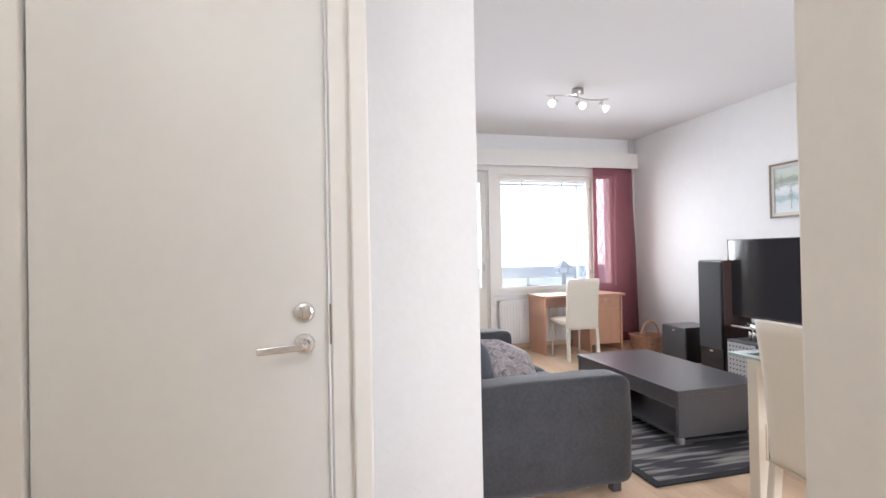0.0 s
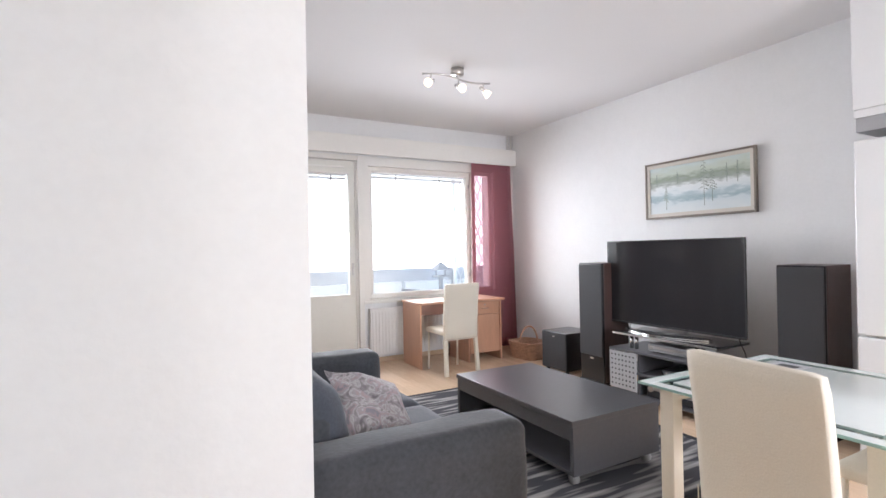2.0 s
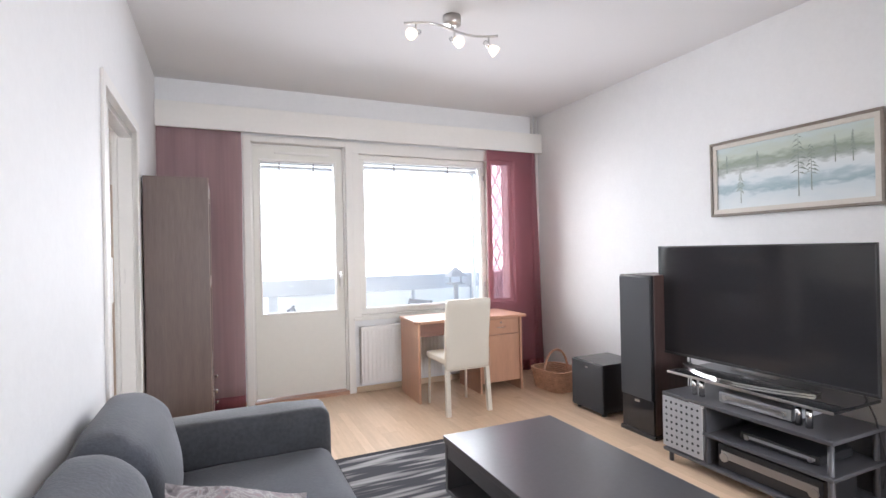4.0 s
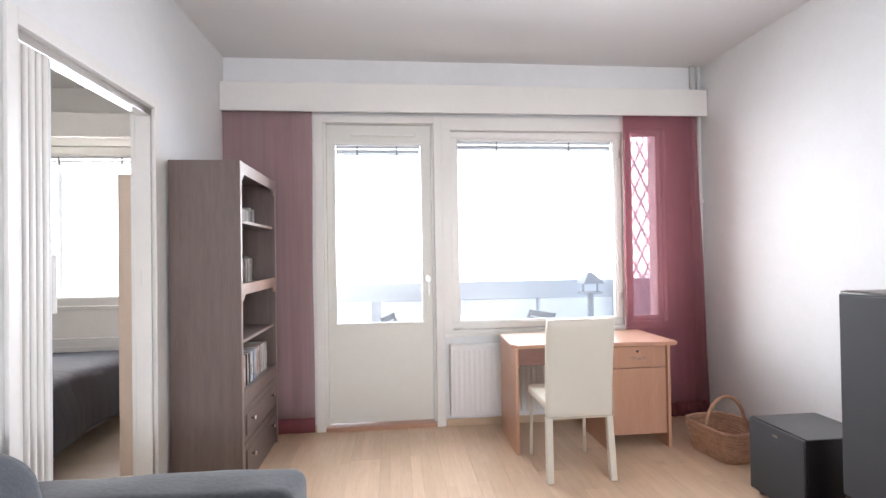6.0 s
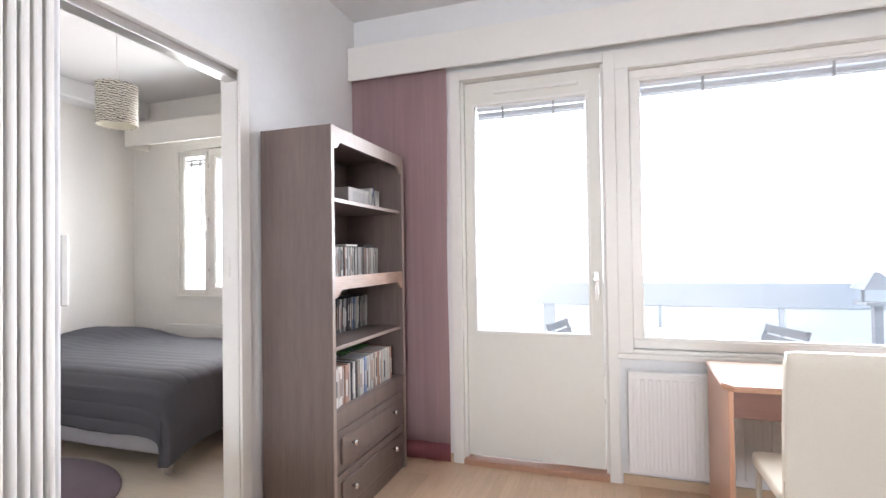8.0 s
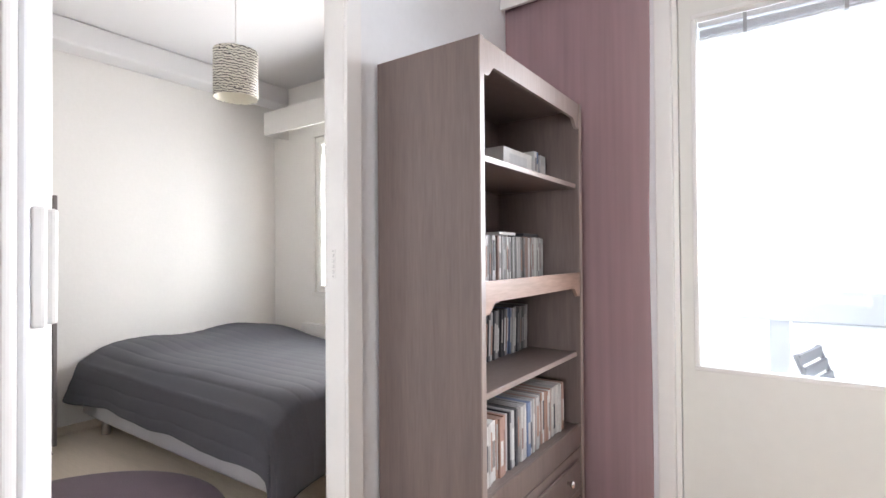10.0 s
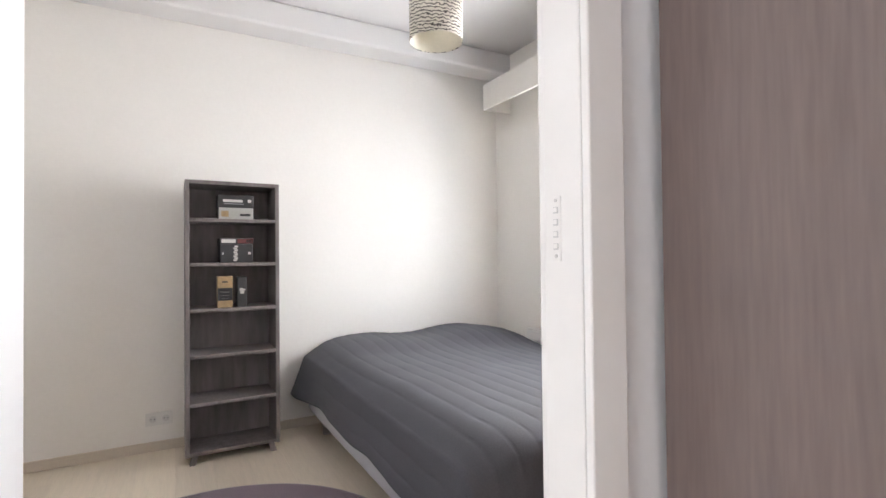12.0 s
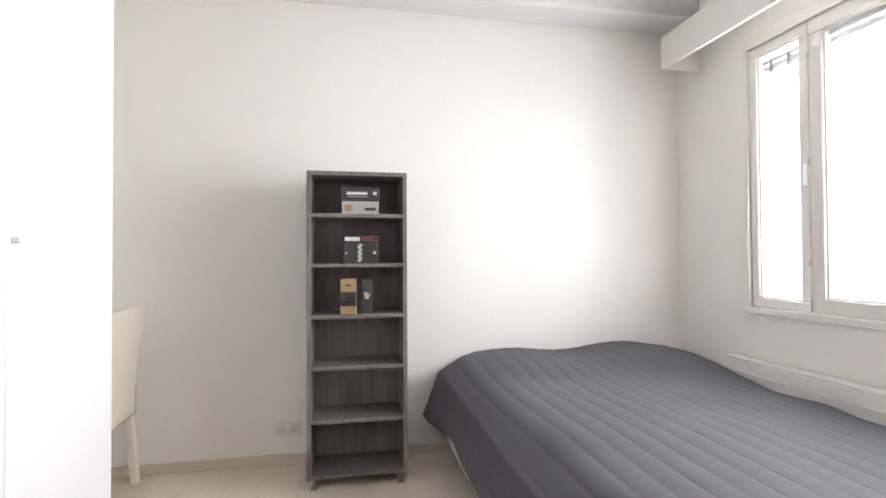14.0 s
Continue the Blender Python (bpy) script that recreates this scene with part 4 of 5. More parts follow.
# subwoofer
U = thing("subwoofer", "glossy black cube subwoofer on the floor", "loudspeaker", (4.02, 4.64, 0))
part("cabinet", boxes((0.012, 0.40, 0.0, 0.375, 0.025, 0.415), bevel=0.006), BLACK_GLOSS, U)
part("front_panel", boxes((0.0, 0.011, 0.004, 0.371, 0.03, 0.411), bevel=0.003), BLACK_CLOTH, U)
for x, y in ((0.05, 0.04), (0.36, 0.04), (0.05, 0.335), (0.36, 0.335)):
    part("foot", rod(bmesh.new(), (x, y, 0), (x, y, 0.026), 0.02), PLASTIC_BLACK, U)
part("badge", boxes((-0.0015, 0.0, 0.17, 0.20, 0.365, 0.375)), STEEL, U)


def tower(at):
    t = thing("floor_speaker", "tall dark floor-standing loudspeaker beside the television", "loudspeaker", at, 0, "tower loudspeakers")
    part("cabinet", boxes((0.022, 0.34, 0, 0.30, 0.03, 1.148), bevel=0.004), WALNUT, t, "dark walnut veneer body")
    part("front_baffle", boxes((0.004, 0.0215, 0.002, 0.298, 0.03, 1.146), bevel=0.004), BLACK_GLOSS, t)
    g = part("grille", boxes((-0.010, 0.003, 0.008, 0.292, 0.27, 1.135), bevel=0.004), BLACK_CLOTH, t, "black cloth grille")
    part("badge", boxes((-0.003, 0.0035, 0.13, 0.17, 0.235, 0.25), bevel=0.001), STEEL, t)
    part("plinth", boxes((-0.005, 0.36, -0.012, 0.312, 0.0, 0.029), bevel=0.004), BLACK_GLOSS, t)
    return t


tower((4.015, 4.13, 0))
tower((4.20, 2.415, 0))

# television
TV = thing("television", "large flat television with a thin dark bezel, switched off", "television", (4.13, 3.526, 0.462))
part("screen", boxes((0.004, 0.012, -0.634, 0.634, 0.158, 0.878)), SCREEN, TV, "black reflecting screen")
for r in ((0.0, 0.016, -0.645, 0.645, 0.878, 0.887), (0.0, 0.016, -0.645, 0.645, 0.142, 0.158), (0.0, 0.016, -0.645, -0.634, 0.158, 0.878), (0.0, 0.016, 0.634, 0.645, 0.158, 0.878)):
    part("bezel", boxes(r, bevel=0.002), STEEL if r[4] < 0.14 else PLASTIC_BLACK, TV)
part("rear_case", boxes((0.013, 0.06, -0.58, 0.58, 0.17, 0.85), bevel=0.015), PLASTIC_BLACK, TV)
part("mark", boxes((-0.001, 0.0, -0.03, 0.03, 0.137, 0.144)), PLASTIC_GREY, TV)
part("neck", boxes((0.03, 0.07, -0.14, 0.14, 0.112, 0.2), bevel=0.01), STEEL, TV)
bm = bmesh.new()
prev = None
for k in range(25):
    y = -0.40 + 0.8 * k / 24
    x = -0.20 + 0.13 * (abs(y) / 0.4) ** 2
    ring = [bm.verts.new((x, y, 0.102)), bm.verts.new((x, y, 0.112)), bm.verts.new((x + 0.055 + 0.10 * (1 - abs(y) / 0.4), y, 0.118)), bm.verts.new((x + 0.055 + 0.10 * (1 - abs(y) / 0.4), y, 0.102))]
    if prev:
        for a in range(4):
            bm.faces.new((prev[a], prev[(a + 1) % 4], ring[(a + 1) % 4], ring[a]))
    else:
        bm.faces.new(ring)
    prev = ring
bm.faces.new(prev[::-1])
part("curved_foot", bm, CHROME, TV, "silver crescent foot")
bm = bmesh.new()
tube(bm, [(0.06, 0.45, 0.25), (0.09, 0.47, 0.05), (0.10, 0.50, -0.15), (0.10, 0.52, -0.30)], 0.004)
part("cable", bm, PLASTIC_BLACK, TV, "thin black cable")
bm = bmesh.new()
tube(bm, [(0.06, -0.50, 0.25), (0.09, -0.58, 0.02), (0.10, -0.62, -0.2), (0.10, -0.60, -0.32)], 0.004)
part("cable", bm, PLASTIC_BLACK, TV)

T = thing("tv_stand", "black tiered television stand with chrome tubes and a perforated door", "tv stand", (3.83, 2.93, 0))
for z in (0.085, 0.265, 0.435):
    d = part("deck", boxes((0.0, 0.46, 0.0, 0.96, z - 0.02, z), bevel=0.004), BLACKWOOD, T, "black shelf deck")
part("bridge_shelf", boxes((0.05, 0.46, 0.02, 0.96, 0.545, 0.562), bevel=0.005), BLACK_GLASS, T, "black glass top shelf")
part("bridge_edge", boxes((0.046, 0.052, 0.02, 0.96, 0.546, 0.561), bevel=0.002), STEEL, T, "bright front edge")
for y in (0.16, 0.21, 0.76, 0.81):
    part("chrome_tube", rod(bmesh.new(), (0.11, y, 0.435), (0.11, y, 0.545), 0.016), CHROME, T, "short chrome tube", True)
for x in (0.04, 0.42):
    for y in (0.03, 0.93):
        part("post", rod(bmesh.new(), (x, y, 0.0), (x, y, 0.435), 0.014), BLACKWOOD, T, "", True)
part("back_panel", boxes((0.44, 0.455, 0.0, 0.96, 0.085, 0.42)), BLACKWOOD, T)
part("divider", boxes((0.01, 0.44, 0.655, 0.67, 0.085, 0.415)), BLACKWOOD, T)
g = part("perforated_door", boxes((-0.004, 0.006, 0.675, 0.955, 0.10, 0.412), bevel=0.003), GREY_PANEL, T, "silver door with rows of round holes")
for i in range(7):
    for j in range(7):
        part("hole", rod(bmesh.new(), (-0.0052, 0.703 + 0.037 * i, 0.135 + 0.041 * j), (-0.0035, 0.703 + 0.037 * i, 0.135 + 0.041 * j), 0.0080, seg=10), PLASTIC_BLACK, g)
for nm, y0, y1, z0, z1, x0, lab in (("disc_player", 0.24, 0.64, 0.4355, 0.50, 0.10, "slim grey disc player on the television stand"), ("amplifier", 0.06, 0.60, 0.0855, 0.225, 0.03, "black amplifier with round dials in the television stand"),
                                   ("set_top_box", 0.10, 0.50, 0.2655, 0.315, 0.08, "slim black receiver box in the television stand")):
    o = thing(nm, lab, "audio equipment", (3.83, 2.93, 0))
    part("case", boxes((x0, x0 + 0.28, y0, y1, z0 + 0.006, z1), bevel=0.004), PLASTIC_GREY if nm == "disc_player" else PLASTIC_BLACK, o)
    part("front_strip", boxes((x0 - 0.0025, x0 + 0.001, y0 + 0.02, y1 - 0.02, z0 + (z1 - z0) * 0.45, z0 + (z1 - z0) * 0.75)), STEEL if nm != "set_top_box" else PLASTIC_GREY, o)
    for y in (y0 + 0.04, y1 - 0.04):
        part("foot", rod(bmesh.new(), (x0 + 0.03, y, z0), (x0 + 0.03, y, z0 + 0.007), 0.012), PLASTIC_BLACK, o)
        part("dial", rod(bmesh.new(), (x0 - 0.012, y, (z0 + z1) / 2), (x0, y, (z0 + z1) / 2), 0.012 if nm != "amplifier" else 0.024), STEEL, o)

# framed landscape
PAINT = bpy.data.materials.new("painted_landscape")
PAINT.use_nodes = True
n, l = PAINT.node_tree.nodes, PAINT.node_tree.links
tc, sp, no, ad, cr = n.new("ShaderNodeTexCoord"), n.new("ShaderNodeSeparateXYZ"), n.new("ShaderNodeTexNoise"), n.new("ShaderNodeMath"), n.new("ShaderNodeValToRGB")
mp = n.new("ShaderNodeMapping")
mp.inputs["Scale"].default_value = (1, 3.0, 9.0)
l.new(tc.outputs["Object"], mp.inputs["Vector"])
l.new(mp.outputs["Vector"], no.inputs["Vector"])
no.inputs["Scale"].default_value, no.inputs["Detail"].default_value = 2.6, 6
l.new(tc.outputs["Object"], sp.inputs["Vector"])
sc = n.new("ShaderNodeMath")
sc.operation, sc.inputs[1].default_value, sc.inputs[2].default_value = "MULTIPLY_ADD", 2.21, -0.275
l.new(sp.outputs["Z"], sc.inputs[0])
n2 = n.new("ShaderNodeMath")
n2.operation, n2.inputs[1].default_value = "MULTIPLY", 0.34
l.new(no.outputs["Fac"], n2.inputs[0])
l.new(sc.outputs[0], ad.inputs[0])
l.new(n2.outputs[0], ad.inputs[1])
l.new(ad.outputs[0], cr.inputs["Fac"])
stops = [(0.0, (0.66, 0.70, 0.70)), (0.20, (0.58, 0.65, 0.67)), (0.27, (0.33, 0.44, 0.48)), (0.35, (0.44, 0.54, 0.57)), (0.42, (0.64, 0.70, 0.71)), (0.52, (0.70, 0.74, 0.74)), (0.60, (0.34, 0.38, 0.35)), (0.70, (0.27, 0.32, 0.25)), (0.80, (0.50, 0.56, 0.48)), (1.0, (0.52, 0.61, 0.61))]
while len(cr.color_ramp.elements) < len(stops):
    cr.color_ramp.elements.new(0.5)
for e, (at, c) in zip(cr.color_ramp.elements, stops):
    e.position, e.color = at, (*c, 1)
l.new(cr.outputs["Color"], n["Principled BSDF"].inputs["Base Color"])
n["Principled BSDF"].inputs["Roughness"].default_value = 0.45
PIC_FRAME = material("grey_gilt_frame", (0.24, 0.205, 0.17), 0.4, vary=0.2, grain=40)
PIC_LINER = material("linen_liner", (0.62, 0.58, 0.52), 0.7, vary=0.06, grain=200)
FIR = material("painted_fir", (0.24, 0.29, 0.25), 0.6, vary=0.3, grain=60)
pic = thing("framed_painting", "framed painting of a snowy forest shore in a dark frame", "painting", (4.612, 3.566, 1.556))
part("canvas", boxes((-0.018, -0.004, -0.475, 0.475, 0.047, 0.481)), PAINT, pic, "pale winter landscape with fir trees")
for r in ((-0.036, 0, -0.523, 0.523, 0.512, 0.530), (-0.036, 0, -0.523, 0.523, -0.002, 0.016), (-0.036, 0, -0.523, -0.505, 0.016, 0.512), (-0.036, 0, 0.505, 0.523, 0.016, 0.512)):
    part("frame", boxes(r, bevel=0.004), PIC_FRAME, pic)
for r in ((-0.028, 0, -0.505, 0.505, 0.481, 0.512), (-0.028, 0, -0.505, 0.505, 0.016, 0.047), (-0.028, 0, -0.505, -0.475, 0.047, 0.481), (-0.028, 0, 0.475, 0.505, 0.047, 0.481)):
    part("liner", boxes(r, bevel=0.003), PIC_LINER, pic, "pale linen liner")
tr = random.Random(3)
for y0, low, high, spread in ((-0.076, 0.09, 0.485, 0.075), (-0.15, 0.12, 0.40, 0.05), (0.30, 0.08, 0.30, 0.04), (-0.37, 0.26, 0.44, 0.02), (0.40, 0.30, 0.42, 0.016), (0.18, 0.31, 0.42, 0.016), (-0.28, 0.27, 0.43, 0.018)):
    bm = bmesh.new()
    bm.faces.new([bm.verts.new(v) for v in ((-0.0193, y0 - 0.004, low), (-0.0193, y0 + 0.003, low), (-0.0193, y0 + 0.001, high), (-0.0193, y0 - 0.001, high))])
    k = 0
    while k < 16:
        z = low + (high - low) * (0.35 + 0.65 * k / 16)
        s = spread * tr.uniform(0.4, 1.0) * (1.15 - 0.8 * k / 16) * (1 if k % 2 else -1)
        bm.faces.new([bm.verts.new(v) for v in ((-0.0195, y0, z + 0.008), (-0.0195, y0 + s, z - 0.010 + tr.uniform(-0.008, 0.008)), (-0.0195, y0 + s * 0.45, z + 0.010))])
        k += 1
    part("painted_tree", bm, FIR, pic, "painted fir tree")

# coffee table
C = thing("coffee_table", "low black-brown coffee table with an open shelf on castors", "coffee table", (2.35, 2.77, 0))
part("tabletop", boxes((0, 0.69, 0, 1.22, 0.345, 0.375), bevel=0.003), BLACKWOOD, C, "satin black-brown top")
part("end_panel", boxes((0.008, 0.682, 0.004, 0.030, 0.078, 0.345), bevel=0.002), BLACKWOOD, C)
part("end_panel", boxes((0.008, 0.682, 1.19, 1.216, 0.078, 0.345), bevel=0.002), BLACKWOOD, C)
part("bottom_board", boxes((0.008, 0.682, 0.030, 1.19, 0.078, 0.098), bevel=0.002), BLACKWOOD, C)
part("rail", boxes((0.010, 0.03, 0.030, 1.19, 0.262, 0.345), bevel=0.002), BLACKWOOD, C, "fascia of the top drawer")
part("rail", boxes((0.66, 0.68, 0.030, 1.19, 0.262, 0.345), bevel=0.002), BLACKWOOD, C)
for x in (0.06, 0.63):
    for y in (0.06, 1.16):
        w = part("castor", rod(bmesh.new(), (x - 0.014, y, 0.043), (x + 0.014, y, 0.043), 0.031, seg=20), PLASTIC_GREY, C, "small grey castor", True)
        part("castor_fork", boxes((x - 0.016, x + 0.016, y - 0.012, y + 0.012, 0.066, 0.079), bevel=0.002), STEEL, C)

# rug
rug = thing("striped_rug", "charcoal pile rug with broken grey stripes under the coffee table", "rug", (1.90, 2.40, 0))
part("rug_field", boxes((0.05, 1.62, 0.05, 2.37, 0.001, 0.012), bevel=0.003), RUG, rug, "charcoal pile with grey stripes")
for r in ((0, 1.67, 0, 0.05, 0.001, 0.011), (0, 1.67, 2.37, 2.42, 0.001, 0.011), (0, 0.05, 0.05, 2.37, 0.001, 0.011), (1.62, 1.67, 0.05, 2.37, 0.001, 0.011)):
    part("border", boxes(r, bevel=0.003), RUG_EDGE, rug)

# sofa
F = thing("sofa", "charcoal two-seat fabric sofa with rounded arms against the wall", "sofa", (0.845, 2.385, 0))
L = 1.86
bm = bmesh.new()
soft(bm, 0.02, 0.90, 0.20, L - 0.20, 0.05, 0.30, 0.03, cuts=6)
part("base", bm, SOFA, F, "", True)
for y0, y1 in ((0.0, 0.245), (L - 0.245, L)):
    bm = bmesh.new()
    soft(bm, 0.0, 0.925, y0, y1, 0.05, 0.605, 0.055, (0.006, 0.012, 0.010), 20, 0.008, y0)
    a = part("arm", bm, SOFA, F, "padded rounded arm", True)
bm = bmesh.new()
soft(bm, 0.0, 0.20, 0.24, L - 0.24, 0.10, 0.70, 0.06, cuts=9)
part("back_frame", bm, SOFA, F, "", True)
mid = L / 2
for k, (y0, y1) in enumerate(((0.248, mid - 0.004), (mid + 0.004, L - 0.248))):
    bm = bmesh.new()
    soft(bm, 0.20, 0.905, y0, y1, 0.28, 0.44, 0.05, (0.012, 0.0, 0.022), 12, 0.005, 3.0 + k)
    part("seat_cushion", bm, SOFA_SEAT, F, "loose seat cushion", True)
    bm = bmesh.new()
    soft(bm, 0.08, 0.295, y0 + 0.005, y1 - 0.005, 0.43, 0.805, 0.09, (0.035, 0.0, 0.02), 12, 0.010, 7.0 + k)
    for v in bm.verts:
        v.co.x -= 0.22 * (v.co.z - 0.43)
    part("back_cushion", bm, SOFA_SEAT, F, "slumped loose back cushion", True)
for x in (0.08, 0.84):
    for y in (0.07, L - 0.07):
        part("foot", boxes((x - 0.025, x + 0.025, y - 0.025, y + 0.025, 0, 0.052), bevel=0.003), BLACKWOOD, F)


# throw pillows on the sofa
def pillow(at, rot, size):
    p = thing("throw_pillow", "grey and pink paisley throw pillow slumped on the sofa", "pillow", at, 0, "sofa pillows")
    bm = bmesh.new()
    bmesh.ops.create_cube(bm, size=2)
    bmesh.ops.subdivide_edges(bm, edges=bm.edges[:], cuts=13, use_grid_fill=True)
    for v in bm.verts:
        x, y, z = v.co
        e = max(0.0, (1 - x * x) * (1 - z * z)) ** 0.45
        pinch = 1 - 0.10 * (1 - min(abs(x), abs(z)))
        groove = math.exp(-(((x + z) * 0.7) / 0.16) ** 2) * min(1.0, max(0.0, 0.62 + (z - x) * 0.6))
        sag = 0.02 * noise.noise((x * 1.6, 2.0, z * 1.6)) + 0.03 * groove * e
        thick = 0.088 * e * (1 - 0.92 * groove)
        v.co = Vector((x * size * (1 - 0.07 * (1 - z * z)), (y * thick + sag) * pinch, z * size * (1 - 0.07 * (1 - x * x))))
    body = part("cover", bm, PAISLEY, p, "", True)
    body.matrix_basis = rot
    return p


ax, az = Vector((0.34, 0.05, -0.13)).normalized(), Vector((-0.05, 0.30, 0.21))
az = (az - az.dot(ax) * ax).normalized()
ay = az.cross(ax)
pillow((1.322, 2.995, 0.568), Matrix((ax, ay, az)).transposed().to_4x4(), 0.205)

# glass dining table
G = thing("glass_table", "frosted glass dining table on cream legs", "dining table", (2.20, 1.35, 0))
gt = part("tabletop", boxes((0.09, 0.83, 0.09, 0.77, 0.728, 0.738), bevel=0.002), FROST, G, "frosted pale glass field")
for r in ((0.0, 0.92, 0.0, 0.05, 0.728, 0.738), (0.0, 0.92, 0.81, 0.86, 0.728, 0.738), (0.0, 0.05, 0.05, 0.81, 0.728, 0.738), (0.87, 0.92, 0.05, 0.81, 0.728, 0.738)):
    part("frosted_band", boxes(r, bevel=0.002), FROST, gt)
for r in ((0.05, 0.87, 0.05, 0.09, 0.729, 0.737), (0.05, 0.87, 0.77, 0.81, 0.729, 0.737), (0.05, 0.09, 0.09, 0.77, 0.729, 0.737), (0.83, 0.87, 0.09, 0.77, 0.729, 0.737)):
    part("clear_band", boxes(r), CLEAR_GLASS, gt, "clear glass stripe")
for r in ((-0.004, 0.924, -0.004, 0.0, 0.728, 0.738), (-0.004, 0.924, 0.86, 0.864, 0.728, 0.738), (-0.004, 0.0, 0.0, 0.86, 0.728, 0.738), (0.92, 0.924, 0.0, 0.86, 0.728, 0.738)):
    part("glass_edge", boxes(r), GLASS_EDGE, gt)
for r in ((0.60, 0.82, 0.60, 0.74), (0.12, 0.30, 0.60, 0.74)):
    part("clear_square", boxes((r[0], r[1], r[2], r[3], 0.7381, 0.7388)), GREY_PANEL, gt, "grey printed rectangle")
    part("dark_square", boxes((r[0] + 0.04, r[1] - 0.04, r[2] + 0.03, r[3] - 0.03, 0.7389, 0.7394)), PLASTIC_BLACK, gt)
for x in (0.06, 0.81):
    for y in (0.06, 0.75):
        part("leg", boxes((x, x + 0.06, y, y + 0.06, 0.0, 0.727), bevel=0.004), CREAM, G, "square cream leg")
part("apron", boxes((0.12, 0.81, 0.08, 0.10, 0.66, 0.727), (0.12, 0.81, 0.77, 0.79, 0.66, 0.727)), CREAM, G)
leather_chair("cream leather high-back chair at the glass table", (2.178, 1.586, 0), -96.9, 0.965)
leather_chair("cream leather chair pushed under the glass table", (2.90, 1.52, 0), 0)

# kitchen tall units
FR = thing("refrigerator", "tall white refrigerator freezer at the kitchen end", "refrigerator", (4.05, 1.60, 0))
part("body", boxes((0.055, 0.56, 0, 0.595, 0.03, 1.89), bevel=0.006), FRIDGE, FR)
part("upper_door", boxes((0.0, 0.05, 0.0, 0.595, 0.75, 1.89), bevel=0.010), FRIDGE, FR)
part("lower_door", boxes((0.0, 0.05, 0.0, 0.595, 0.05, 0.738), bevel=0.010), FRIDGE, FR)
part("handle", boxes((-0.03, 0.0, 0.03, 0.05, 1.0, 1.3), bevel=0.006), FRIDGE, FR)
part("plinth", boxes((0.03, 0.54, 0.01, 0.585, 0, 0.03)), PLASTIC_BLACK, FR)
WC = thing("wall_cabinet", "white kitchen cabinet above the refrigerator", "cabinet", (4.05, 1.60, 2.07))
part("body", boxes((0.02, 0.568, 0, 0.595, 0, 0.76), bevel=0.002), FRIDGE, WC)
part("door", boxes((0.0, 0.019, 0.002, 0.593, 0.002, 0.758), bevel=0.003), FRIDGE, WC)
# set-back grey strip colours in the shade of the open gap
part("gap_shade_strip", boxes((0.03, 0.56, 0.005, 0.59, -0.128, -0.045), bevel=0.003), PLASTIC_GREY, WC, "grey strip giving the shade of the gap above the refrigerator")
part("filler", boxes((0.02, 0.56, 0.003, 0.592, -0.044, -0.001)), FRIDGE, WC)
for k, (y0, y1) in enumerate(((1.0, 1.595), (0.4, 0.995))):
    bc = thing("base_cabinet", "white kitchen base cabinet", "cabinet", (4.03, y0, 0), 0, "kitchen cabinets")
    part("body", boxes((0.02, 0.585, 0, y1 - y0, 0.1, 0.86)), FRIDGE, bc)
    part("door", boxes((0.0, 0.019, 0.002, y1 - y0 - 0.002, 0.102, 0.858), bevel=0.003), FRIDGE, bc)
    part("plinth", boxes((0.06, 0.5, 0, y1 - y0, 0, 0.1)), PLASTIC_GREY, bc)
wt = thing("worktop", "plain grey laminate kitchen worktop", "worktop", (4.01, 0.4, 0.86))
part("top", boxes((0, 0.605, 0, 1.195, 0, 0.04), bevel=0.005), PLASTIC_GREY, wt)

# ceiling spotlight bar
A = thing("ceiling_spotlight", "brushed steel ceiling bar with three lit glass spots", "ceiling lamp", (2.665, 4.425, TOP))
part("ceiling_cup", lathe(bmesh.new(), [(0.058, -0.0005), (0.058, -0.05), (0.054, -0.056), (0.02, -0.06)], 32), STEEL, A, "", True)
ax = Vector((0.985, -0.17, 0))
nn = Vector((0.17, 0.985, 0))
bm = bmesh.new()
tube(bm, [ax * (0.31 * u) + nn * (0.045 * math.sin(u * math.pi)) + Vector((0, 0, -0.085 - 0.012 * u)) for u in [k / 12 - 1 for k in range(25)]], 0.0085, 10)
part("bar", bm, STEEL, A, "gently curved steel bar", True)
part("stem", rod(bmesh.new(), (0, 0, -0.05), (0, 0, -0.085), 0.012), STEEL, A)
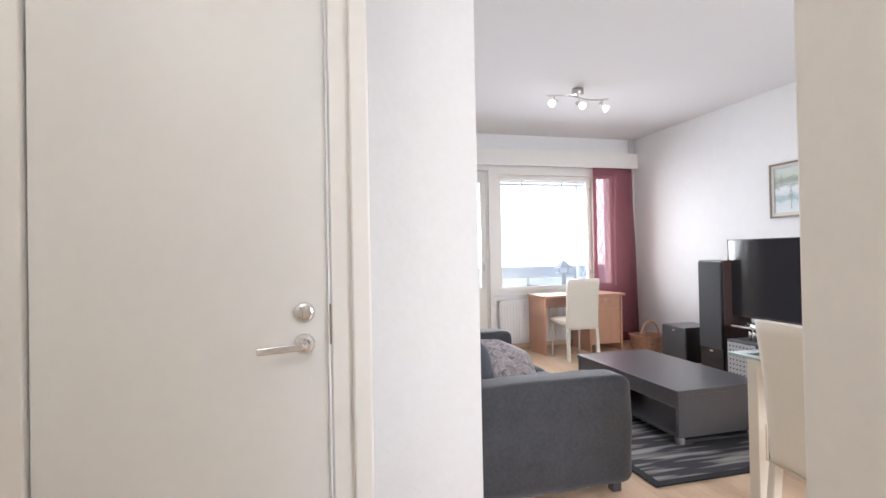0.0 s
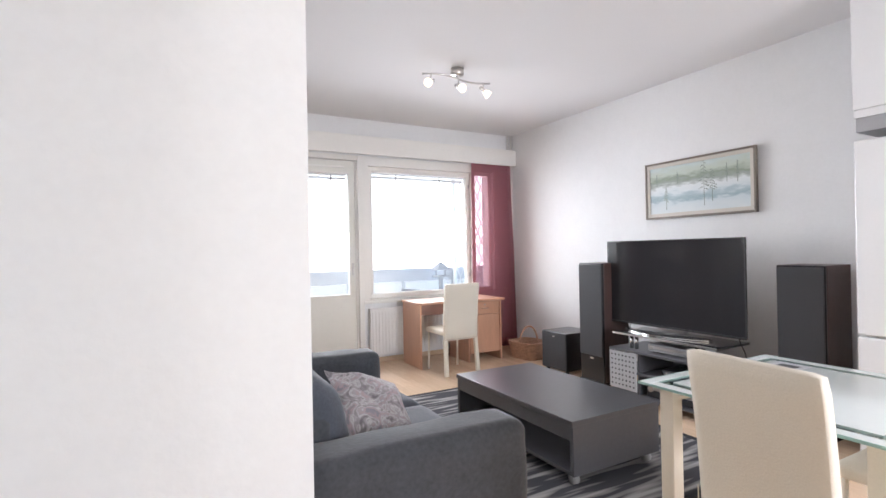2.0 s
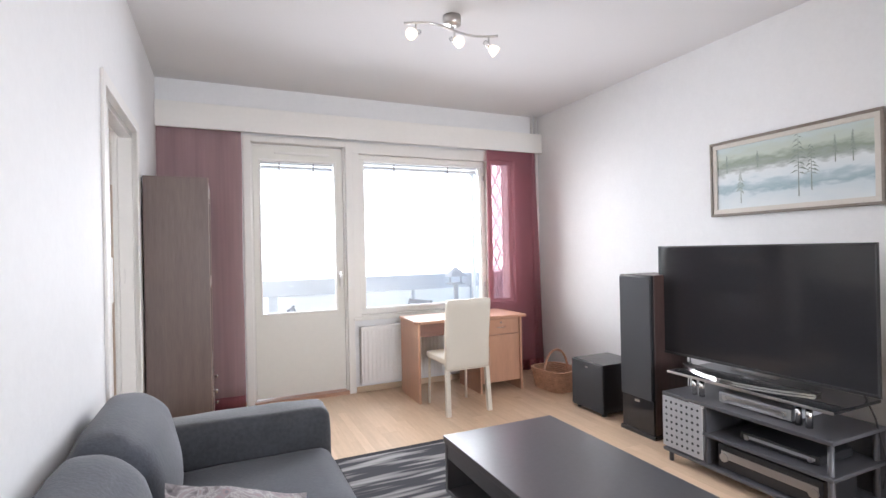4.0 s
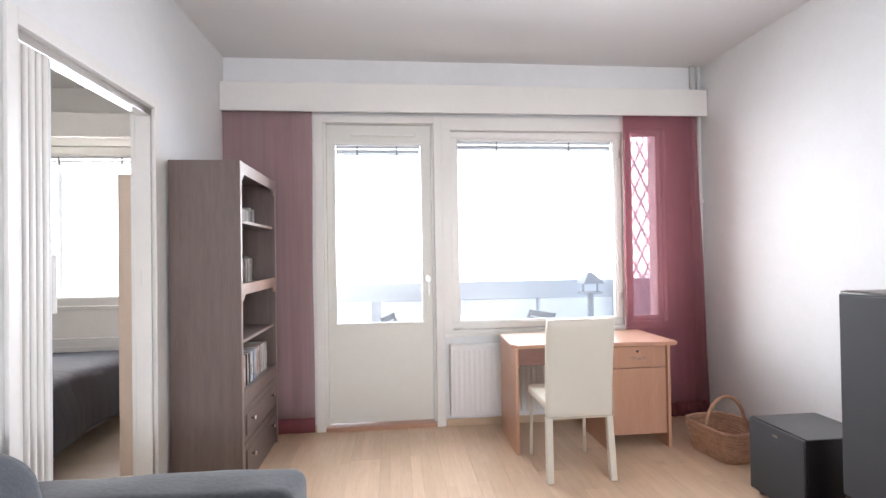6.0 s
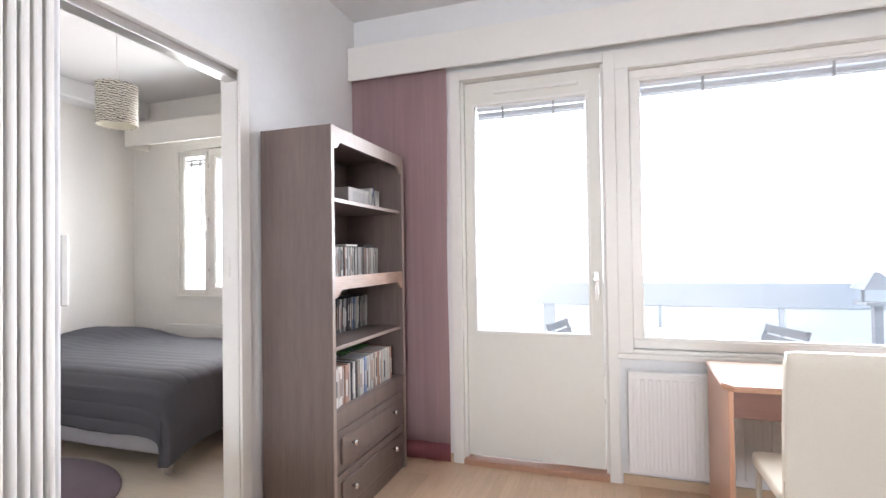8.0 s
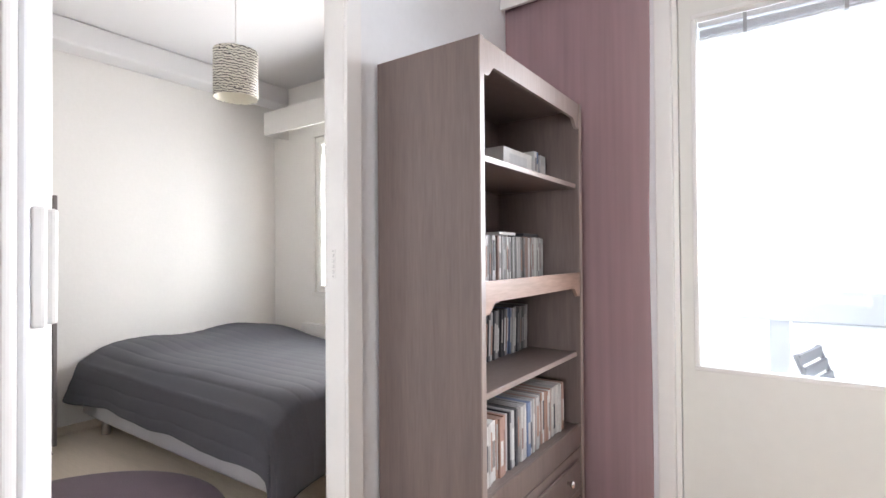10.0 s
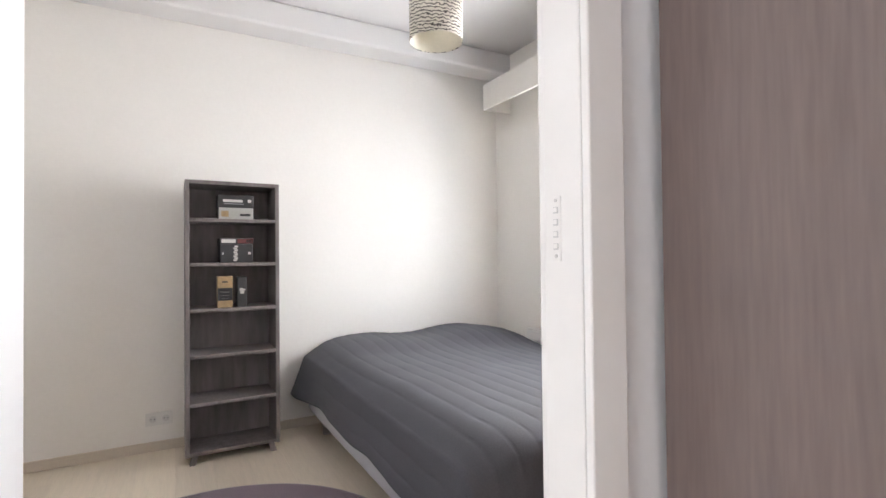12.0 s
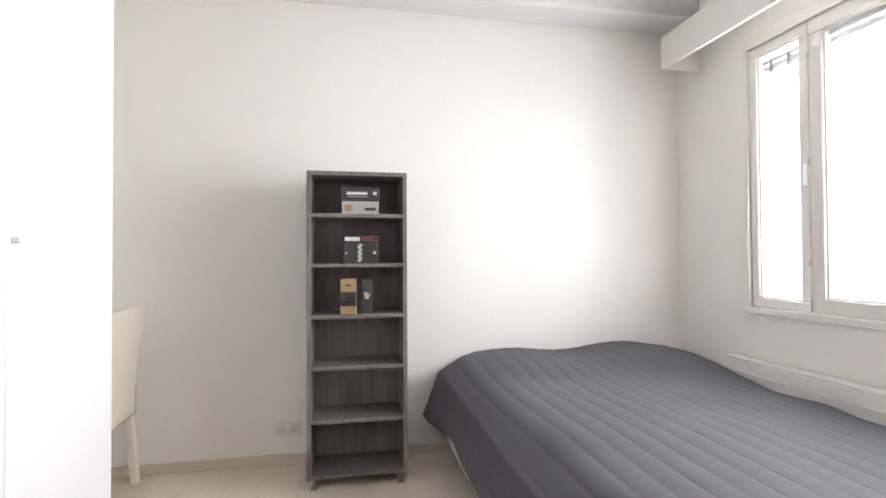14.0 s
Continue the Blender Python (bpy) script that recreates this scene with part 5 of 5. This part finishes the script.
for u, aim in ((-0.78, Vector((-0.75, -0.5, -0.45))), (0.05, Vector((0.15, -0.85, -0.5))), (0.82, Vector((0.6, -0.35, -0.7)))):
    p0 = ax * (0.31 * u) + nn * (0.045 * math.sin(u * math.pi)) + Vector((0, 0, -0.086 - 0.012 * u))
    aim.normalize()
    sp = part("spot", rod(bmesh.new(), p0, p0 + Vector((0, 0, -0.055)), 0.006), STEEL, A, "swivelling glass spot")
    c0 = p0 + Vector((0, 0, -0.06)) - aim * 0.02
    part("holder", rod(bmesh.new(), c0 - aim * 0.02, c0 + aim * 0.035, 0.016), CHROME, sp, "", True)
    gl = part("glass_shade", lathe(bmesh.new(), [(0.016, 0.0), (0.026, 0.012), (0.034, 0.035), (0.037, 0.055), (0.035, 0.055), (0.032, 0.035), (0.024, 0.014), (0.014, 0.003)], 24, closed=True), LAMP_GLASS, sp, "lit frosted glass bell", True)
    gl.matrix_basis = Matrix.Translation(c0 + aim * 0.03) @ aim.to_track_quat("Z", "Y").to_matrix().to_4x4()
    bb = bmesh.new()
    bmesh.ops.create_uvsphere(bb, u_segments=16, v_segments=10, radius=0.017, matrix=Matrix.Translation(c0 + aim * 0.062))
    part("bulb", bb, BULB, sp, "lit bulb", True)

# unseen dome lamp, added as the body of the hall fill light
HL = thing("hall_fill_lamp", "added opal glass dome lamp, out of view, on the hall ceiling", "ceiling lamp", (-0.35, -0.25, TOP))
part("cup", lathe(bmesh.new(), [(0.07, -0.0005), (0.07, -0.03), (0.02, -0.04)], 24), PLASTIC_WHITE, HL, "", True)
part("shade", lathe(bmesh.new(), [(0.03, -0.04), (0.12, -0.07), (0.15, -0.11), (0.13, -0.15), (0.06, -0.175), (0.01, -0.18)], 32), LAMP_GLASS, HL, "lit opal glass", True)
# ---------------------------------------------------------------- bedroom
# bed
BD = thing("bed", "double bed under a charcoal quilted coverlet", "bed", (-2.24, 5.56, 0))
BL, BW = 2.19, 1.52
bm = bmesh.new()
soft(bm, 0.0, BL, 0.0, BW, 0.13, 0.30, 0.03, cuts=5)
part("base", bm, BED_BASE, BD, "grey fabric bed base", True)
bm = bmesh.new()
soft(bm, 0.03, BL - 0.03, 0.03, BW - 0.03, 0.30, 0.455, 0.05, cuts=6)
part("mattress", bm, BED_BASE, BD, "", True)
for x in (0.17, BL - 0.05):
    for y in (0.093, BW - 0.1):
        part("leg", rod(bmesh.new(), (x, y, 0), (x, y, 0.135), 0.028), STEEL, BD, "round steel leg", True)

CV = thing("coverlet", "charcoal quilted coverlet draped over the bed and its pillows", "bedspread", (-2.24, 5.56, 0))


def drape(u, v):
    """u along the bed from the head, v across it; both in metres of cloth."""
    hang_side = max(0.0, -v)
    hang_foot = max(0.0, u - BL)
    hang_far = max(0.0, v - BW)
    x, y = min(u, BL), min(max(v, 0.0), BW)
    z = 0.575
    # two pillows under the cloth at the head
    head = 1 / (1 + math.exp((x - 0.52) * 13))
    z += head * (0.004 + 0.040 * math.exp(-((y - 0.42) / 0.30) ** 2) + 0.055 * math.exp(-((y - 1.18) / 0.30) ** 2))
    z += 0.008 * noise.noise((u * 2.2, v * 2.2, 4.0)) - 0.05 * (y / BW) ** 2 * (1 - head)
    # rounded edges
    r = 0.10
    z -= 0.085 * math.exp(-(y / 0.11) ** 1.5) + 0.045 * math.exp(-(BL - x) / r * 2.2)
    d = max(hang_side, hang_far)
    flare = 0.04 + 0.055 * math.exp(-(x / 0.35) ** 2)
    hem = max(hang_side, hang_foot)
    both = min(hang_side, hang_foot)
    if hang_side:
        y -= flare * min(1, hang_side / 0.25) * (0.8 + 0.25 * math.sin(u * 7 + 1.5))
    if hang_side:
        z -= 0.08 * hang_side * math.exp(-(x / 0.28) ** 2)
    if hang_far:
        y += 0.02
    if hang_foot:
        x += (0.055 + 0.03 * math.sin(v * 8)) * min(1, hang_foot / 0.2)
    x -= 0.16 * both
    y += 0.08 * both
    z -= 0.95 * max(hem, hang_far) + 0.48 * both
    z += 0.010 * noise.noise((u * 5, v * 5, 1.0)) * (1 if d or hang_foot else 0.35)
    return Vector((x, y, max(z, 0.085)))


U0, U1, V0, V1 = -0.03, BL + 0.36, -0.245, BW + 0.05
NU, NV = 170, 230
bm = bmesh.new()
grid = []
for i in range(NU + 1):
    row = []
    for j in range(NV + 1):
        u, v = U0 + (U1 - U0) * i / NU, V0 + (V1 - V0) * j / NV
        p = drape(u, v)
        q = drape(u + 0.01, v)
        s = drape(u, v + 0.01)
        nrm = (q - p).cross(s - p).normalized()
        if nrm.z < 0 and v > 0 and u < BL:
            nrm.negate()
        a = abs(math.sin(math.pi * (v + 0.012 * math.sin(u * 3)) / 0.092))
        b = abs(math.sin(math.pi * u / 0.30))
        dip = 0.0065 * (1 - a ** 0.24) + 0.0012 * (1 - b ** 0.3)
        row.append(bm.verts.new(p - nrm * dip))
    grid.append(row)
for a, b in zip(grid, grid[1:]):
    for j in range(NV):
        bm.faces.new((a[j], b[j], b[j + 1], a[j + 1]))
cv = part("quilt", bm, COVERLET, CV, "", True)
bm = bmesh.new()
tube(bm, [drape(U0 + (U1 - U0) * k / 120, V0) for k in range(121)], 0.008, 6)
part("hem_binding", bm, COVERLET, CV, "stitched hem along the side", True)
bm = bmesh.new()
tube(bm, [drape(U1, V0 + (V1 - V0) * k / 100) for k in range(101)], 0.008, 6)
part("hem_binding", bm, COVERLET, CV, "stitched hem along the foot", True)
so = cv.modifiers.new("thickness", "SOLIDIFY")
so.thickness, so.offset = 0.012, -1

# bookcase
BC = thing("bookcase", "narrow black-stained pine bookcase with splayed feet, mostly empty", "bookcase", (-2.215, 4.795, 0))
BWd, BDp = 0.525, 0.285
part("side_panel", boxes((0, BDp, 0, 0.022, 0.05, 1.66), bevel=0.002), BOOKCASE, BC)
part("side_panel", boxes((0, BDp, BWd - 0.022, BWd, 0.05, 1.66), bevel=0.002), BOOKCASE, BC)
part("top_board", boxes((0, BDp, 0.022, BWd - 0.022, 1.638, 1.66), bevel=0.002), BOOKCASE, BC)
part("back_panel", boxes((0, 0.008, 0.022, BWd - 0.022, 0.07, 1.638)), BOOKCASE_BACK, BC, "grey-stained wooden back")
SHELVES = (0.072, 0.355, 0.632, 0.902, 1.172, 1.436)
for z in SHELVES:
    part("shelf_board", boxes((0.008, BDp - 0.004, 0.022, BWd - 0.022, z - 0.02, z), bevel=0.002), BOOKCASE, BC)
for x in (0.05, BDp - 0.02):
    for y, s in ((0.05, -1), (BWd - 0.05, 1)):
        bm = boxes((x - 0.02, x + 0.02, y - 0.016, y + 0.016, 0, 0.052), bevel=0.002)
        for v in bm.verts:
            v.co.y += 0.014 * s * (1 - v.co.z / 0.052)
        part("foot", bm, BOOKCASE, BC)

BOX_DARK = material("dark_card_box", (0.035, 0.034, 0.036), 0.4, vary=0.15)
BOX_SILVER = material("silver_card_box", (0.40, 0.395, 0.37), 0.35, vary=0.15, metal=0.3)
BOX_RED = material("dark_red_card", (0.16, 0.05, 0.045), 0.5, vary=0.2)
INK = material("pale_print", (0.62, 0.60, 0.57), 0.5)
GOLD = material("gold_brown_card", (0.36, 0.25, 0.13), 0.45, vary=0.3, grain=50)


def shelf_box(name, label, y0, y1, z0, h, mat, deep=0.15, setback=0.03, marks=(), at=(-2.215, 4.795)):
    o = thing(name, label, "box", (at[0] + BDp - setback, at[1], z0))
    part("carton", boxes((-deep, 0, y0, y1, 0.0, h), bevel=0.0025), mat, o)
    for a, b, c, d, m in marks:
        part("print", boxes((0.0, 0.0012, a, b, c, d)), m, o, "faded print")
    return o


shelf_box("gift_box", "silver card box on the bookcase shelf", 0.180, 0.375, 1.436, 0.070, BOX_SILVER, marks=((0.30, 0.36, 0.02, 0.035, BOX_DARK), (0.195, 0.235, 0.015, 0.05, GOLD)))
shelf_box("gift_box", "dark card box with pale print lying on the silver box", 0.175, 0.380, 1.5062, 0.078, BOX_DARK, marks=((0.205, 0.315, 0.034, 0.050, INK), (0.345, 0.365, 0.034, 0.052, INK), (0.21, 0.32, 0.022, 0.026, PLASTIC_GREY)))
shelf_box("gift_box", "black card box with a white zigzag mark", 0.190, 0.372, 1.172, 0.112, BOX_DARK, marks=tuple((0.262 + 0.006 * (k % 2), 0.282 + 0.006 * (k % 2), 0.01 + 0.012 * k, 0.02 + 0.012 * k, INK) for k in range(8)) + ((0.345, 0.362, 0.05, 0.065, INK), (0.200, 0.207, 0.05, 0.062, INK)))
shelf_box("gift_box", "flat dark-red card box with pale print on the black box", 0.185, 0.380, 1.2842, 0.036, BOX_DARK, marks=((0.195, 0.275, 0.008, 0.030, INK), (0.285, 0.372, 0.006, 0.032, BOX_RED), (0.335, 0.365, 0.012, 0.026, INK)))
shelf_box("whisky_carton", "upright gold and dark gift carton", 0.172, 0.258, 0.902, 0.188, GOLD, 0.085, marks=((0.174, 0.256, 0.042, 0.118, BOX_DARK), (0.19, 0.235, 0.09, 0.097, INK), (0.19, 0.235, 0.07, 0.075, INK), (0.195, 0.24, 0.052, 0.057, INK), (0.198, 0.23, 0.15, 0.158, BOX_DARK)))
shelf_box("whisky_carton", "slim black upright gift carton", 0.284, 0.338, 0.902, 0.184, BOX_DARK, 0.085, marks=((0.300, 0.322, 0.08, 0.10, INK), (0.296, 0.316, 0.095, 0.115, INK), (0.305, 0.33, 0.10, 0.108, INK)))

# socket
# white plastic greyed to paint the shade inside the socket wells
SOCKET_SHADE = material("socket_shadow_plastic", (0.70, 0.69, 0.67), 0.4)
SO = thing("wall_socket", "white double wall socket above the skirting", "socket", (BX, 4.658, 0.20))
pl = part("plate", boxes((0.0002, 0.012, -0.075, 0.075, -0.04, 0.04), bevel=0.003), PLASTIC_WHITE, SO)
for y in (-0.036, 0.036):
    ring = part("socket_well", lathe(bmesh.new(), [(0.026, 0.0), (0.026, 0.003), (0.021, 0.003), (0.021, 0.0)], 24, closed=True), PLASTIC_WHITE, pl, "", True)
    ring.matrix_basis = pose(0.0118, y, 0, 0, 90, 0)
    part("well_floor", rod(bmesh.new(), (0.0119, y, 0), (0.0128, y, 0), 0.0205, seg=24), SOCKET_SHADE, pl)
    for dy in (-0.009, 0.009):
        part("pin_hole", rod(bmesh.new(), (0.0129, y + dy, 0), (0.0134, y + dy, 0), 0.0028, seg=8), PLASTIC_BLACK, pl)

# round rug
RR = thing("round_rug", "round purple shaggy rug on the bedroom floor", "rug", (-0.735, 4.85, 0))
part("rug_field", lathe(bmesh.new(), [(0.765, 0.001), (0.785, 0.006), (0.78, 0.014), (0.76, 0.018), (0.02, 0.018)], 72), PURPLE, RR, "", True)

# wardrobe
WA = thing("wardrobe", "plain white wardrobe with flat doors in the bedroom", "wardrobe", (-1.087, 3.42, 0))
part("carcass", boxes((0.0, 1.56, 0.0, 0.80, 0.06, 2.35), bevel=0.002), WARDROBE, WA)
part("plinth", boxes((0.02, 1.54, 0.05, 0.76, 0, 0.06)), WARDROBE, WA)
for k in range(3):
    d = part("door", boxes((0.001 + 0.52 * k, 0.519 + 0.52 * k, 0.802, 0.822, 0.065, 2.345), bevel=0.003), WARDROBE, WA)
    part("pull", boxes((0.485 + 0.52 * k, 0.51 + 0.52 * k, 0.822, 0.842, 1.24, 1.255), bevel=0.003), PLASTIC_WHITE, d, "small white pull")

# tall birch cabinet beside the doorway
TC = thing("tall_cabinet", "tall birch cabinet standing just inside the bedroom", "cabinet", (0.385, 5.69, 0))
part("side_panel", boxes((0.0, 0.285, 0.0, 0.018, 0, 1.86), bevel=0.002), BIRCH, TC)
part("side_panel", boxes((0.0, 0.285, 0.60, 0.618, 0, 1.86), bevel=0.002), BIRCH, TC)
part("top_board", boxes((0.0, 0.285, 0.018, 0.60, 1.842, 1.86), bevel=0.002), BIRCH, TC)
part("back_panel", boxes((0.277, 0.285, 0.018, 0.60, 0.0, 1.842)), BIRCH, TC)
for z in (0.06, 0.45, 0.85, 1.25):
    part("shelf_board", boxes((0.0, 0.277, 0.018, 0.60, z, z + 0.018), bevel=0.002), BIRCH, TC)

leather_chair("cream leather chair beside the wardrobe", (-2.02, 3.67, 0), 180)

# bedroom curtain and radiator
curtain("curtain", "sheer wine-red curtain at the bedroom window end", -0.235, 0.24, 7.16, 0.02, 2.57, 6.0, 0.018, 21.0)
BR = thing("radiator", "low white radiator behind the bed", "radiator", (-1.79, 7.15, 0.12))
part("panel", boxes((0, 1.5, 0, 0.02, 0, 0.50), bevel=0.006), RADIATOR, BR)
part("top_grille", boxes((0, 1.5, 0.0, 0.075, 0.50, 0.515), bevel=0.005), RADIATOR, BR)
part("lower_rim", boxes((0, 1.5, -0.006, 0.0, 0.43, 0.445), bevel=0.002), RADIATOR, BR)
for x in (0.2, 1.25):
    part("bracket", boxes((x, x + 0.03, 0.02, 0.099, 0.1, 0.4)), RADIATOR, BR)

# pendant lamp
PL = thing("pendant_lamp", "drum pendant lamp with black zebra stripes on cream", "pendant lamp", (-0.683, 5.787, BTOP))
part("ceiling_cup", lathe(bmesh.new(), [(0.045, -0.0005), (0.045, -0.02), (0.03, -0.045), (0.008, -0.05)], 24), STEEL, PL, "", True)
part("cord", rod(bmesh.new(), (0, 0, -0.05), (0, 0, -0.50), 0.003, seg=8), PLASTIC_WHITE, PL)
drum = lathe(bmesh.new(), [(0.122, -0.727), (0.122, -0.455), (0.119, -0.455), (0.119, -0.727)], 48, closed=True)
part("shade", drum, PENDANT, PL, "zebra-striped drum shade", True)
part("lining", lathe(bmesh.new(), [(0.1185, -0.725), (0.1185, -0.457), (0.1175, -0.457), (0.1175, -0.725)], 48, closed=True), SHADE_IN, PL, "cream lining", True)
part("lamp_holder", rod(bmesh.new(), (0, 0, -0.50), (0, 0, -0.56), 0.018), PLASTIC_WHITE, PL)
bb = bmesh.new()
bmesh.ops.create_uvsphere(bb, u_segments=16, v_segments=10, radius=0.03, matrix=Matrix.Translation((0, 0, -0.575)))
part("bulb", bb, PLASTIC_WHITE, PL, "", True)
for k in range(3):
    t = 2 * math.pi * k / 3
    part("spider", rod(bmesh.new(), (0, 0, -0.50), (0.117 * math.cos(t), 0.117 * math.sin(t), -0.475), 0.002, seg=6), STEEL, PL)


# ---------------------------------------------------------------- floor planks
def planks(parent, mat, x0, x1, y0, y1, wide, long, along_y, seed, skip=None):
    cache, r = {}, random.Random(seed)
    a0, a1, b0, b1 = (x0, x1, y0, y1) if along_y else (y0, y1, x0, x1)
    a, row = a0, 0
    while a < a1 - 0.02:
        w = min(wide, a1 - a)
        b = b0 - (0.0, 0.55, 0.27, 0.8)[row % 4] * long
        while b < b1 - 0.01:
            lo, hi = max(b, b0), min(b + long, b1)
            b += long
            if hi - lo < 0.02:
                continue
            key = (round(w, 3), round(hi - lo, 3))
            if key not in cache:
                g = 0.0002
                dx, dy = (w, hi - lo) if along_y else (hi - lo, w)
                me = bpy.data.meshes.new("plank")
                bm = boxes((g, dx - g, g, dy - g, -0.012, 0.0), bevel=0.0004)
                bm.to_mesh(me)
                bm.free()
                me.materials.append(mat)
                cache[key] = me
            ob = new("plank", cache[key])
            ob.location = (a, lo, 0) if along_y else (lo, a, 0)
            ob.parent = parent
        a += w
        row += 1


planks(floor, PLANK, -1.25, XL, -1.25, 1.43, 0.192, 1.28, True, 5)
planks(floor, PLANK, 0.30, XL, 1.43, 2.08, 0.192, 1.28, True, 7)
planks(floor, PLANK, XL, XR, -1.25, YB, 0.192, 1.28, True, 8)
planks(floor_bedroom, BED_PLANK, BX, 0.69, 3.4, BY, 0.192, 1.28, False, 6)
structure("door_threshold", boxes((0.69, XL, 4.215, 5.230, -0.012, 0.004), bevel=0.003), SKIRT, "beech strip across the bedroom doorway", "threshold")
